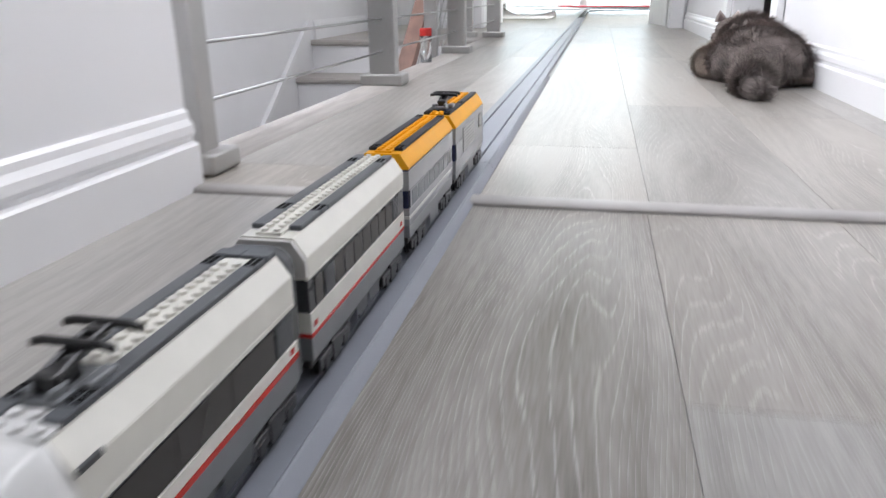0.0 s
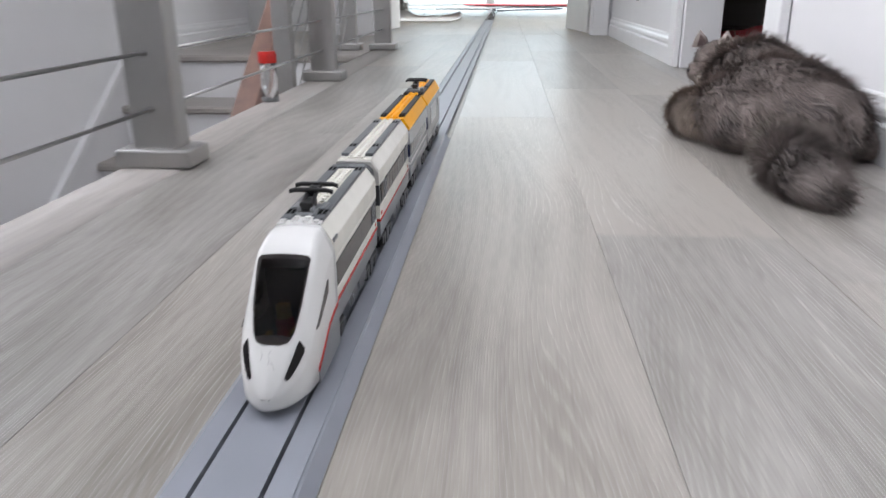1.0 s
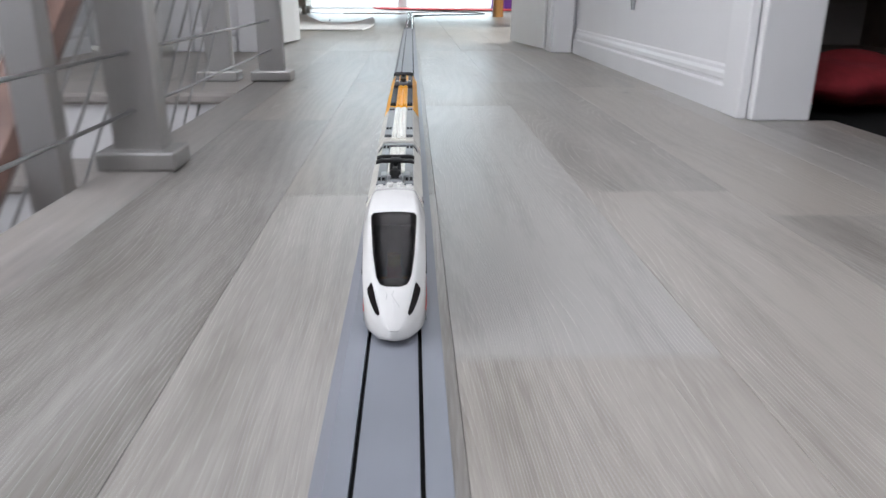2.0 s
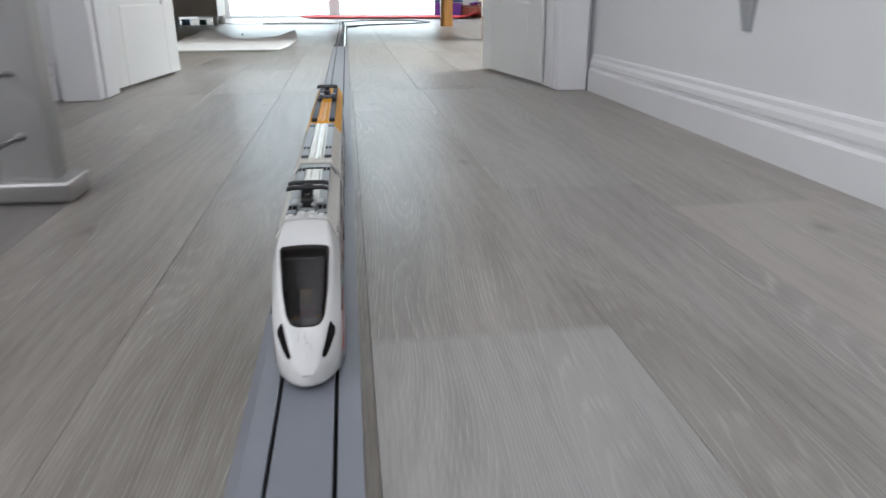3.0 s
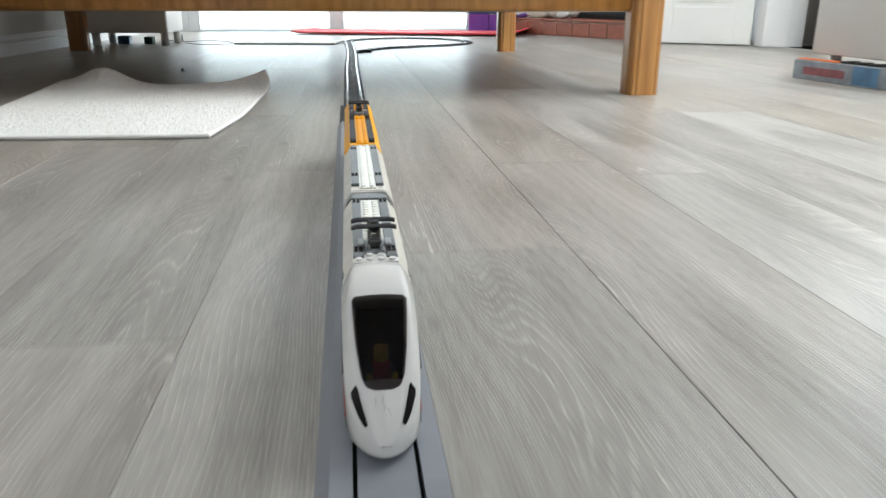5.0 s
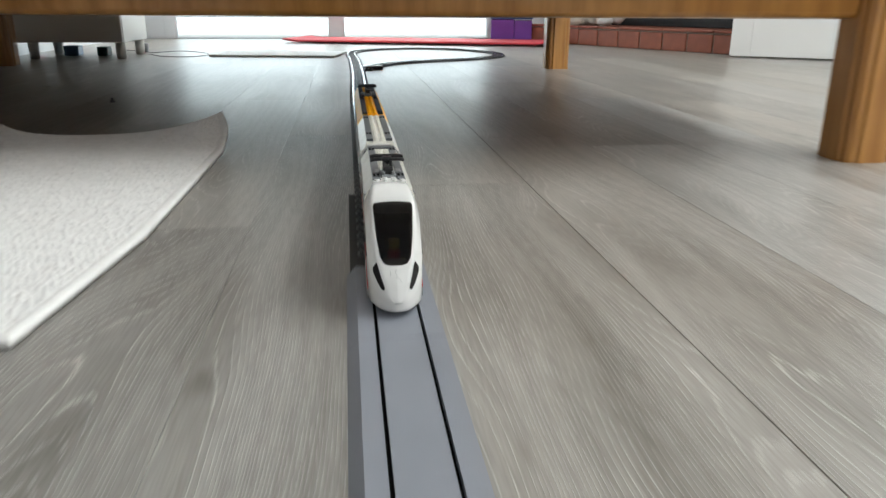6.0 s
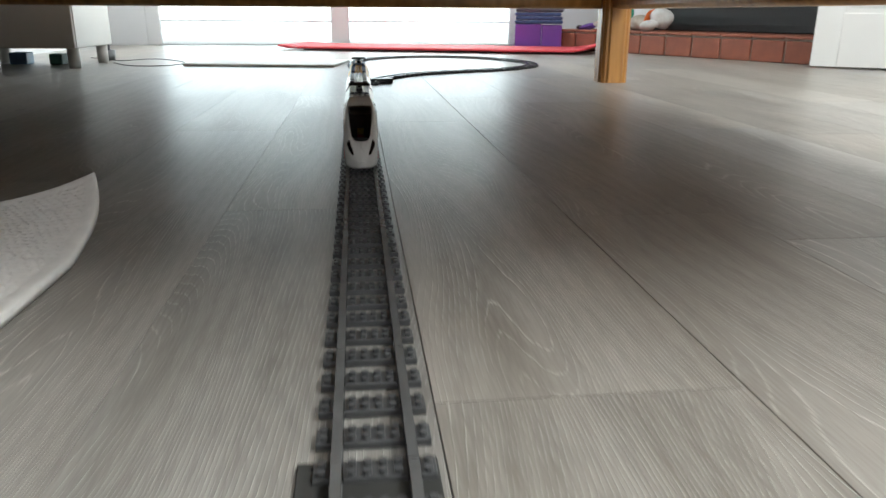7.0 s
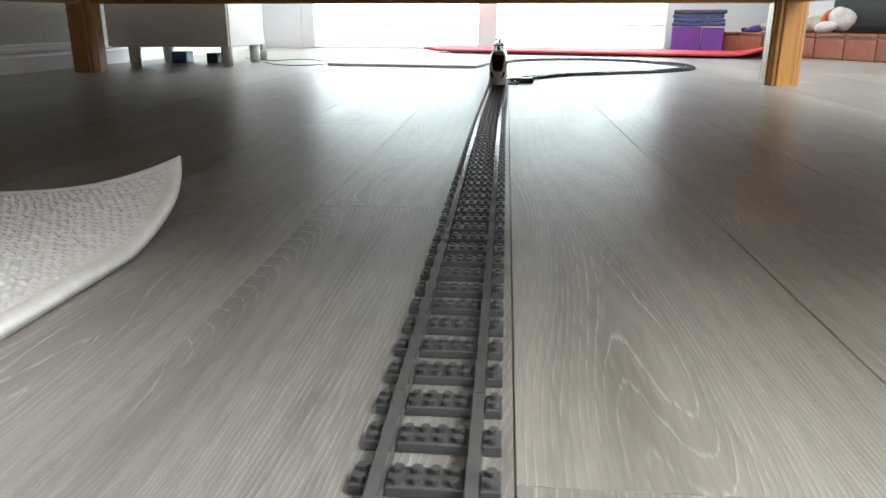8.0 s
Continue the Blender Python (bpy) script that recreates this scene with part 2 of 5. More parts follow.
M_ROOFGREY = add_noise(mat("roof_grey_plastic", (0.040, 0.042, 0.05), 0.5, 0, **{"Specular IOR Level": 0.1}), 40, 0.1, 0.03, 300, 0.05)
M_TILEGREY = add_noise(mat("tile_grey_plastic", (0.105, 0.113, 0.122), 0.34, 0, **{"Specular IOR Level": 0.3}), 40, 0.1, 0.03, 300, 0.05)
M_LTGREY = add_noise(mat("light_grey_plastic", (0.36, 0.37, 0.38), 0.25), 40, 0.06)
M_MIDGREY = add_noise(mat("mid_grey_plastic", (0.2, 0.21, 0.22), 0.3), 40, 0.08)
M_RAILTOP = add_noise(mat("rail_grey_plastic", (0.115, 0.118, 0.12), 0.14, 0, **{"Specular IOR Level": 0.75}), 60, 0.12, 0.04, 400, 0.04)
M_TIE = add_noise(mat("sleeper_grey_plastic", (0.085, 0.088, 0.092), 0.33), 60, 0.15, 0.05, 400, 0.06)
M_WHITEP = add_noise(mat("white_plastic", (0.70, 0.70, 0.685), 0.16), 45, 0.035, 0.02, 250, 0.04)
M_CREAMP = add_noise(mat("aged_white_plastic", (0.78, 0.765, 0.695), 0.22), 45, 0.05, 0.02, 250, 0.04)
M_ORANGE = add_noise(mat("orange_plastic", (0.88, 0.41, 0.010), 0.38, 0, **{"Specular IOR Level": 0.15}), 45, 0.06, 0.02, 250, 0.04)
M_NAVY = mat("navy_plastic", (0.012, 0.018, 0.06), 0.25)
M_RED = mat("red_plastic", (0.50, 0.025, 0.02), 0.25)
M_BLACK = add_noise(mat("black_plastic", (0.012, 0.012, 0.013), 0.3), 60, 0.2, 0.03, 300)
M_SMOKE = mat("smoked_glass", (0.010, 0.008, 0.008), 0.10, 0, **{"Specular IOR Level": 0.2})
M_SCREEN = mat("tinted_clear_plastic", (0.17, 0.145, 0.14), 0.06, 0, **{"Transmission Weight": 1.0, "IOR": 1.25})
M_YELLOW = mat("yellow_plastic", (0.72, 0.42, 0.03), 0.3)
M_CRACK = mat("grey_hairline", (0.33, 0.33, 0.33), 0.6)
M_TINT = mat("tinted_window", (0.040, 0.038, 0.037), 0.14)
M_BLUEWIN = mat("pale_window", (0.16, 0.18, 0.20), 0.12)
M_PINE = pine_material()
M_RUG = add_noise(mat("white_cotton", (0.88, 0.875, 0.86), 0.9), 60, 0.06, 0.3, 900)
M_PAD = add_noise(mat("white_pad", (0.75, 0.75, 0.74), 0.7), 20, 0.04, 0.2, 300)
M_YOGA = add_noise(mat("red_foam", (0.62, 0.045, 0.06), 0.7), 14, 0.10, 0.25, 500)
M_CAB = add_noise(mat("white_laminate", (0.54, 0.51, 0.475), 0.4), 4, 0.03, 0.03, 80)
M_FOOT = mat("pale_foot", (0.6, 0.59, 0.56), 0.4)
M_BRICK = add_noise(mat("terracotta", (0.30, 0.085, 0.045), 0.6), 18, 0.22, 0.3, 160, 0.08)
M_MORTAR = add_noise(mat("grout", (0.33, 0.27, 0.23), 0.85), 60, 0.15, 0.3, 300)
M_IRON = add_noise(mat("black_iron", (0.012, 0.012, 0.013), 0.45), 10, 0.2)
M_PURPLE = add_noise(mat("purple_card", (0.17, 0.045, 0.34), 0.5), 10, 0.10, 0.1, 100)
M_BLUECLOTH = add_noise(mat("blue_cloth", (0.07, 0.11, 0.26), 0.9), 40, 0.2, 0.5, 500)
M_GREYCLOTH = add_noise(mat("grey_cloth", (0.10, 0.10, 0.13), 0.9), 40, 0.25, 0.5, 500)
M_BEIGE = add_noise(mat("beige_plush", (0.42, 0.37, 0.31), 0.95), 40, 0.15, 0.6, 400)
M_ORANGECLOTH = mat("orange_band", (0.75, 0.16, 0.03), 0.7)
M_VIOLETCLOTH = add_noise(mat("violet_cloth", (0.12, 0.05, 0.26), 0.9), 40, 0.2, 0.5, 400)
M_TEAL = mat("teal_cloth", (0.02, 0.42, 0.30), 0.8)
M_PLUSHPALE = add_noise(mat("pale_plush", (0.60, 0.59, 0.57), 0.95), 40, 0.12, 0.6, 400)
M_CABLE = mat("cable_black", (0.05, 0.05, 0.055), 0.5)
M_CLEARP = mat("clear_plastic", (0.9, 0.9, 0.9), 0.08, 0, **{"Transmission Weight": 0.9, "IOR": 1.3})
M_BACKLIT = mat("backlit_panel", (0.95, 0.97, 0.97), 0.5, 0, **{"Transmission Weight": 0.95, "IOR": 1.2})
M_GLASS = mat("pane_glass", (1, 1, 1), 0.0, 0, **{"Transmission Weight": 1.0, "IOR": 1.1})
M_FUR = fur_material("grey_fur", (0.098, 0.082, 0.078), (0.46, 0.385, 0.355))
# darker than the strands: shade between them, put into the skin colour
M_FURGAP = fur_material("fur_gap_shade", (0.09, 0.078, 0.072), (0.22, 0.19, 0.17))
M_FURTAIL = fur_material("dark_tail_fur", (0.095, 0.082, 0.080), (0.40, 0.345, 0.325))
M_FURLIGHT = fur_material("tan_fur", (0.16, 0.125, 0.105), (0.42, 0.345, 0.29))
M_FURPALE = fur_material("pale_fur", (0.25, 0.225, 0.205), (0.55, 0.50, 0.45))
M_NOSE = mat("cat_nose_skin", (0.06, 0.045, 0.045), 0.5)
M_SKIN = mat("cat_ear_skin", (0.12, 0.085, 0.08), 0.7)
M_EYE = mat("cat_eye", (0.12, 0.10, 0.03), 0.05)
# wall colour kept dark to hold the shade of the unlit rooms
M_ROOMSHADE = add_noise(mat("unlit_room_shade", (0.26, 0.235, 0.22), 0.8), 3, 0.1)
M_DARKWOOD = add_noise(mat("dark_wood", (0.09, 0.062, 0.05), 0.5), 20, 0.25)
M_REDCLOTH = add_noise(mat("red_blanket", (0.36, 0.03, 0.04), 0.9), 40, 0.2, 0.4, 300)
M_PATIO = add_noise(mat("patio_stone", (0.5, 0.5, 0.48), 0.8), 2, 0.1, 0.3, 30)
M_BOXBLUE = add_noise(mat("printed_blue_card", (0.10, 0.22, 0.38), 0.4), 20, 0.3)
M_BOXGREY = add_noise(mat("printed_grey_card", (0.30, 0.33, 0.37), 0.4), 25, 0.3)
M_PRINTRED = add_noise(mat("printed_red_card", (0.30, 0.085, 0.095), 0.4), 25, 0.3)
M_BOXGREEN = add_noise(mat("dark_green_card", (0.02, 0.09, 0.08), 0.5), 20, 0.2)


# ---- building helpers ----
def part(name, bm, material, parent=None, label="", smooth=False):
    me = bpy.data.meshes.new(name)
    bm.normal_update()
    bm.to_mesh(me)
    bm.free()
    if smooth:
        for p in me.polygons:
            p.use_smooth = True
    for mt in (material if isinstance(material, (list, tuple)) else [material]):
        me.materials.append(mt)
    ob = new(name, me)
    ob.parent = parent
    if label:
        ob["label"] = label
    return ob


def box(bm, x0, y0, z0, x1, y1, z1, bevel=0.0, seg=1):
    v = [bm.verts.new((x, y, z)) for z in (z0, z1) for y in (y0, y1) for x in (x0, x1)]
    fs = [bm.faces.new([v[i] for i in q]) for q in ((0, 2, 3, 1), (4, 5, 7, 6), (0, 1, 5, 4), (2, 6, 7, 3), (0, 4, 6, 2), (1, 3, 7, 5))]
    if bevel:
        es = list({e for f in fs for e in f.edges})
        bmesh.ops.bevel(bm, geom=es, offset=bevel, segments=seg, affect="EDGES", profile=0.5)
    return bm


def bx(x0, y0, z0, x1, y1, z1, bevel=0.0, seg=1):
    return box(bmesh.new(), x0, y0, z0, x1, y1, z1, bevel, seg)


def cyl(bm, p, q, r, n=12, r2=None, caps=True):
    p, q = Vector(p), Vector(q)
    d = (q - p).normalized()
    a = d.orthogonal().normalized()
    b = d.cross(a)
    r2 = r if r2 is None else r2
    rings = []
    for c, rad in ((p, r), (q, r2)):
        rings.append([bm.verts.new(c + (a * math.cos(i * math.tau / n) + b * math.sin(i * math.tau / n)) * rad) for i in range(n)])
    for i in range(n):
        j = (i + 1) % n
        bm.faces.new((rings[0][i], rings[0][j], rings[1][j], rings[1][i]))
    if caps:
        bm.faces.new(rings[0][::-1])
        bm.faces.new(rings[1])
    return bm


def sweep(bm, profile, path, closed=True, cap=True):
    """Extrudes an (across, up) profile along a level path of (x, y) or (x, y, z) points; across is to the right of the way."""
    rings = []
    pts = [Vector((*p, 0)) if len(p) == 2 else Vector(p) for p in path]
    for i, p in enumerate(pts):
        d0 = (pts[min(i + 1, len(pts) - 1)] - pts[max(i - 1, 0)])
        d0.z = 0
        d0.normalize()
        right = Vector((d0.y, -d0.x, 0))
        rings.append([bm.verts.new(p + right * a + Vector((0, 0, u))) for a, u in profile])
    n = len(profile)
    for r0, r1 in zip(rings, rings[1:]):
        for i in range(n if closed else n - 1):
            j = (i + 1) % n
            bm.faces.new((r0[i], r1[i], r1[j], r0[j]))
    if cap and closed:
        bm.faces.new(rings[0])
        bm.faces.new(rings[-1][::-1])
    bmesh.ops.recalc_face_normals(bm, faces=bm.faces)
    return bm


def empty(name, m=None):
    ob = new(name)
    ob.empty_display_size = 0.05
    if m is not None:
        ob.matrix_basis = m
    return ob


def blob(bm, c, r, rot=(0, 0, 0), sub=3, wob=0.0, ws=8.0):
    """A lumpy ellipsoid."""
    m = Matrix.Translation(c) @ Euler([radians(a) for a in rot]).to_matrix().to_4x4() @ Matrix.Diagonal((*r, 1))
    res = bmesh.ops.create_icosphere(bm, subdivisions=sub, radius=1, matrix=m)
    if wob:
        for v in res["verts"]:
            d = (v.co - Vector(c))
            v.co += d * (noise.noise(v.co * ws) * wob)
    return bm


def structure(ob, label, category):
    return tagged(ob, label, category, kind="structure")


# ---- the large structure ----
# walls of the hall
SKIRT = [(0, 0), (0.018, 0), (0.018, 0.058), (0.015, 0.061), (0.010, 0.063), (0.010, 0.068), (0.014, 0.074), (0.013, 0.084), (0.008, 0.092), (0.007, 0.100), (0.003, 0.104), (0, 0.104)]


def skirting(path, flip=False):
    prof = [(-a, u) for a, u in SKIRT] if flip else SKIRT
    ob = part("baseboard", sweep(bmesh.new(), prof, path), M_TRIM)
    return structure(ob, "white glossy moulded skirting board along the wall", "baseboard")


def wall(name, boxes, label, material=None):
    bm = bmesh.new()
    for b in boxes:
        box(bm, *b)
    return structure(part(name, bm, material or M_WALL), label, "wall")


H = 2.4
wall("wall_hall_east", [(0.75, -2.6, 0, 0.87, 2.82, H), (0.75, 3.72, 0, 0.87, 5.55, H), (0.75, 2.82, 2.05, 0.87, 3.72, H)], "white painted hall wall with an open doorway")
wall("wall_hall_west", [(-0.46, -2.6, 0, -0.34, 1.0, H)], "white painted hall wall ending at the stair opening")
wall("wall_stair_west", [(-1.52, -2.6, -2.6, -1.40, 0.9, H), (-1.52, 3.5, -2.6, -1.40, 5.55, H), (-1.52, 0.9, -2.6, -1.40, 3.5, 0.9), (-1.52, 0.9, 2.0, -1.40, 3.5, H)], "white painted wall beside the stairs with an added window opening")
wall("wall_hall_south", [(-1.52, -2.72, -2.6, 0.87, -2.6, H)], "plain white end wall of the hall")
wall("wall_divider", [(-0.97, 5.55, 0, -0.66, 5.67, H), (0.66, 5.55, 0, 2.9, 5.67, H), (-0.66, 5.55, 2.06, 0.66, 5.67, H),
                      (-1.92, 5.55, 0, -1.52, 5.67, H), (-1.52, 5.55, 2.05, -0.97, 5.67, H)], "white wall with double doorway between hall and living room")
wall("wall_living_west", [(-1.92, 5.67, 0, -1.80, 13.3, H)], "white living room wall")
wall("wall_living_east", [(2.80, 5.67, 0, 2.92, 8.2, H), (2.80, 9.7, 0, 2.92, 9.9, H), (2.80, 8.2, 0, 2.92, 9.7, 1.0), (2.80, 8.2, 1.9, 2.92, 9.7, H), (2.80, 10.3, 0, 2.92, 13.3, H), (2.80, 9.9, 2.05, 2.92, 10.3, H)], "white living room wall with an assumed window and narrow opening")
wall("wall_living_north", [(-1.80, 13.18, 0, -1.50, 13.30, H), (1.26, 13.18, 0, 2.80, 13.30, H), (-1.50, 13.18, 2.12, 1.26, 13.30, H)], "white wall around the glazed garden door")
wall("wall_dark_room", [(2.2, 1.2, 0, 2.3, 4.6, H), (0.87, 1.1, 0, 2.3, 1.2, H), (0.87, 4.6, 0, 2.3, 4.7, H)], "side room wall coloured dark for its shade", M_ROOMSHADE)
# added walls that only close off the dark opening
wall("wall_opening_back", [(2.92, 9.7, 0, 3.4, 9.8, H), (2.92, 10.4, 0, 3.4, 10.5, H), (3.4, 9.7, 0, 3.5, 10.5, H)], "added wall behind the opening, coloured dark as shade", M_ROOMSHADE)
# both openings are unseen and cut for the two overhead lamps
structure(part("ceiling", (lambda b: (box(b, -1.6, -2.8, H, 0.95, 0.25, H + 0.1), box(b, -1.6, 3.03, H, 0.95, 5.67, H + 0.1), box(b, -1.6, 2.95, H, -0.46, 3.03, H + 0.1), box(b, 0.40, 2.95, H, 0.95, 3.03, H + 0.1), box(b, 0.40, 0.25, H, 2.4, 2.95, H + 0.1),
          box(b, 0.95, 2.95, H, 2.4, 5.67, H + 0.1), box(b, -1.6, 0.25, H, -0.46, 2.95, H + 0.1), box(b, -2.0, 5.67, H, 1.45, 13.4, H + 0.1), box(b, 2.7, 5.67, H, 3.6, 13.4, H + 0.1), box(b, 1.45, 5.67, H, 2.7, 5.9, H + 0.1), box(b, 1.45, 8.9, H, 2.7, 13.4, H + 0.1))[0])(bmesh.new()), M_CEIL),
          "plain white ceiling with two added openings for overhead lamps", "ceiling")
structure(part("ground", bx(-60, 13.3, -0.2, 60, 120, -0.12), M_PATIO), "pale paved ground outside the window", "ground")
structure(part("subfloor", (lambda b: (box(b, -0.36, -2.6, -0.24, 2.3, 5.67, -0.0135), box(b, -1.4, 4.21, -0.24, -0.36, 5.67, -0.0135), box(b, -1.92, 5.67, -0.24, 3.5, 13.3, -0.0135))[0])(bmesh.new()), M_SLOT),
          "dark floor base seen in the joints between planks", "floor")

# skirting
skirting([(0.75, 2.72), (0.75, -2.6)])
skirting([(0.75, 5.50), (0.75, 3.825)])
skirting([(-0.34, -2.6), (-0.34, 0.995)], False)
skirting([(-0.94, 5.55), (-0.76, 5.55)], False)
skirting([(-1.80, 5.67), (-1.80, 13.18)], False)
skirting([(-1.40, 4.2), (-1.40, 5.5)], False)


# casings
def casing(boxes):
    bm = bmesh.new()
    for b in boxes:
        box(bm, *b, 0.004, 2)
    return structure(part("trim", bm, M_TRIM), "white painted door casing", "trim")


casing([(0.725, 3.72, 0, 0.747, 3.82, 2.15)])
casing([(0.725, 2.72, 0, 0.747, 2.82, 2.15)])
casing([(0.747, 3.695, 0, 0.875, 3.717, 2.05)])
casing([(0.747, 2.823, 0, 0.875, 2.845, 2.05)])
casing([(0.64, 5.505, 0, 0.73, 5.547, 2.16)])
casing([(-0.74, 5.505, 0, -0.64, 5.547, 2.16)])
casing([(0.635, 5.55, 0, 0.657, 5.67, 2.06)])
casing([(-0.657, 5.55, 0, -0.635, 5.67, 2.06)])
casing([(-1.03, 5.51, 0, -0.95, 5.547, 2.1)])


def door_leaf(name, w, h, t, m, label, panels=True):
    """A panelled leaf from its hinge edge along +x, thickness along +y."""
    thing = empty(name, m)
    st = 0.11
    z0 = 0.009
    body = bmesh.new()
    box(body, 0, 0.008, z0, w, t - 0.008, h)
    part("core", body, M_DOOR, thing)
    for x0, x1, za, zb in ((0, st, z0, h), (w - st, w, z0, h), (st, w - st, z0, 0.245), (st, w - st, 0.92, 1.02), (st, w - st, h - 0.12, h)):
        part("rail" if x0 == st else "stile", bx(x0, 0, za, x1, t, zb, 0.003, 2), M_DOOR, thing)
    for za, zb in ((0.27, 0.895), (1.045, h - 0.145)):
        part("panel", bx(st + 0.025, 0.003, za, w - st - 0.025, t - 0.003, zb, 0.004, 2), M_DOOR, thing)
    return structure(thing, label, "door")


door_leaf("door_1", 0.567, 2.04, 0.04, pose(0.660, 5.638, 0, 0, 0, 98), "white panelled double-door leaf standing open")
door_leaf("door_2", 0.60, 2.04, 0.04, pose(-0.650, 5.68, 0, 0, 0, 83.8), "white panelled double-door leaf standing open")
door_leaf("door_3", 0.53, 2.03, 0.04, pose(-1.515, 5.60, 0.012), "closed white closet door with a dark gap below")

# glazed garden door
win = empty("window_1")
structure(win, "bright white-framed glazed garden door", "window")
for x0, x1, name in ((-1.50, -1.40, "stile"), (-0.18, -0.045, "mullion"), (1.16, 1.26, "stile")):
    part(name, bx(x0, 13.17, 0, x1, 13.25, 2.12, 0.006, 2), M_TRIM, win)
for x0, x1 in ((-1.40, -0.18), (-0.045, 1.16)):
    # made translucent so that garden_light behind brightens the lower panel
    part("bottom_panel", bx(x0, 13.19, 0.012, x1, 13.20, 0.165), M_BACKLIT, win, "pale lower panel made translucent to look bright")
    part("cross_bar", bx(x0, 13.18, 0.165, x1, 13.22, 0.177, 0.003), M_TRIM, win)
    part("bottom_rail", bx(x0, 13.18, 0.0, x1, 13.22, 0.012, 0.002), M_TRIM, win)
    part("top_rail", bx(x0, 13.18, 2.02, x1, 13.24, 2.12, 0.006, 2), M_TRIM, win)
    pane = part("pane", bx(x0, 13.205, 0.175, x1, 13.215, 2.02), M_GLASS, win)
    pane.visible_shadow = False
# unseen window, added as the opening for the stair lamp
win2 = empty("stair_fill_window")
structure(win2, "added white-framed window above the stairs for the fill lamp", "window")
for y0, y1, z0, z1 in ((0.9, 0.96, 0.9, 2.0), (3.44, 3.5, 0.9, 2.0), (0.96, 3.44, 0.9, 0.96), (0.96, 3.44, 1.94, 2.0)):
    part("window_frame", bx(-1.49, y0, z0, -1.43, y1, z1, 0.004), M_TRIM, win2)
pane = part("pane", bx(-1.465, 0.96, 0.96, -1.457, 3.44, 1.94), M_GLASS, win2)
pane.visible_shadow = False

# unseen window, set where the floor's reflection points
win3 = empty("window_3")
structure(win3, "assumed white-framed side window of the living room", "window")
for y0, y1, z0, z1 in ((8.2, 8.26, 1.0, 1.9), (9.64, 9.7, 1.0, 1.9), (8.26, 9.64, 1.0, 1.06), (8.26, 9.64, 1.84, 1.9)):
    part("window_frame", bx(2.83, y0, z0, 2.89, y1, z1, 0.004), M_TRIM, win3)
pane = part("pane", bx(2.855, 8.26, 1.06, 2.863, 9.64, 1.84), M_GLASS, win3)
pane.visible_shadow = False

# stair nosing, landing and treads
nose_prof = [(-0.055, -0.03), (-0.055, 0.001), (0.02, 0.0015), (0.043, 0.0), (0.052, -0.005), (0.056, -0.013), (0.052, -0.022), (0.043, -0.028)]
structure(part("nosing", sweep(bmesh.new(), nose_prof, [(-0.412, 4.44), (-0.412, 1.0)]), M_NOSING, None, "", True), "grey oak bullnose edge along the stair opening", "stair nosing")
structure(part("stairwell_wall", bx(-0.455, 1.0, -2.6, -0.37, 4.15, -0.031), M_WALL), "white plaster face below the floor edge", "wall")
stairs = empty("staircase")
structure(stairs, "grey wood stairs going down with white risers", "staircase")
for i in range(0, 12):
    y, z = 4.15 - 0.25 * i, -0.18 * i
    part("tread", sweep(bmesh.new(), [(-0.29, -0.03), (-0.29, 0.0), (-0.008, 0.0), (0, -0.008), (0, -0.022), (-0.008, -0.03)],
                        [(-1.398, y, z), (-0.46, y, z)]), M_TREAD, stairs)
    part("riser", bx(-1.398, y + 0.02, z - 0.18, -0.46, y + 0.035, z - 0.03), M_TRIM, stairs)
bm = bmesh.new()
a = [(4.09, 0.105), (4.09 - 3.0, 0.105 - 3.0 * 0.68)]
vs = [bm.verts.new((x, y, z)) for x in (-1.398, -1.375) for y, z in (a[0], a[1], (a[1][0], a[1][1] - 0.035), (a[0][0], a[0][1] - 0.035))]
for q in ((0, 1, 2, 3), (7, 6, 5, 4), (0, 4, 5, 1), (1, 5, 6, 2), (2, 6, 7, 3), (3, 7, 4, 0)):
    bm.faces.new([vs[i] for i in q])
bmesh.ops.recalc_face_normals(bm, faces=bm.faces)
structure(part("stringer_cap", bm, M_TRIM), "white sloping stringer moulding on the stair wall", "stair trim")
structure(part("threshold_strip", sweep(bmesh.new(), [(-0.019, 0), (-0.017, 0.004), (-0.010, 0.0065), (0.010, 0.0065), (0.017, 0.004), (0.019, 0)], [(-0.34, 0.985), (0.748, 0.985)]), M_STRIP, None, "", True),
          "grey floor threshold strip across the hall", "threshold")

# ---- steel railing ----
railing = empty("stair_railing")
tagged(railing, "brushed steel cable railing beside the stair opening", "railing")


def post(x, y):
    p = part("post", bx(x - 0.037, y - 0.022, 0.030, x + 0.037, y + 0.022, 0.98, 0.003, 2), M_STEEL, railing)
    part("base_plate", bx(x - 0.060, y - 0.042, 0.0015, x + 0.060, y + 0.042, 0.031, 0.004, 2), M_STEEL, p, "thick welded steel base plate")
    for k in range(1, 11):
        b = bmesh.new()
        cyl(b, (x, y - 0.034, 0.006 + 0.085 * k), (x, y + 0.034, 0.006 + 0.085 * k), 0.0055, 10)
        part("cable_fitting", b, M_WIRE, p)


POSTS = [(-0.395, 1.09), (-0.400, 2.15), (-0.405, 3.285), (-0.41, 4.45)]
for x, y in POSTS:
    post(x, y)
for k in range(1, 11):
    for (xa, ya), (xb, yb) in zip(POSTS, POSTS[1:]):
        b = bmesh.new()
        cyl(b, (xa, ya, 0.006 + 0.085 * k), (xb, yb, 0.006 + 0.085 * k), 0.0030, 8)
        part("cable", b, M_WIRE, railing, "", True)

stair_rail = empty("stair_handrail")
tagged(stair_rail, "sloping stair rail with brown wooden handrail and steel cables", "railing")
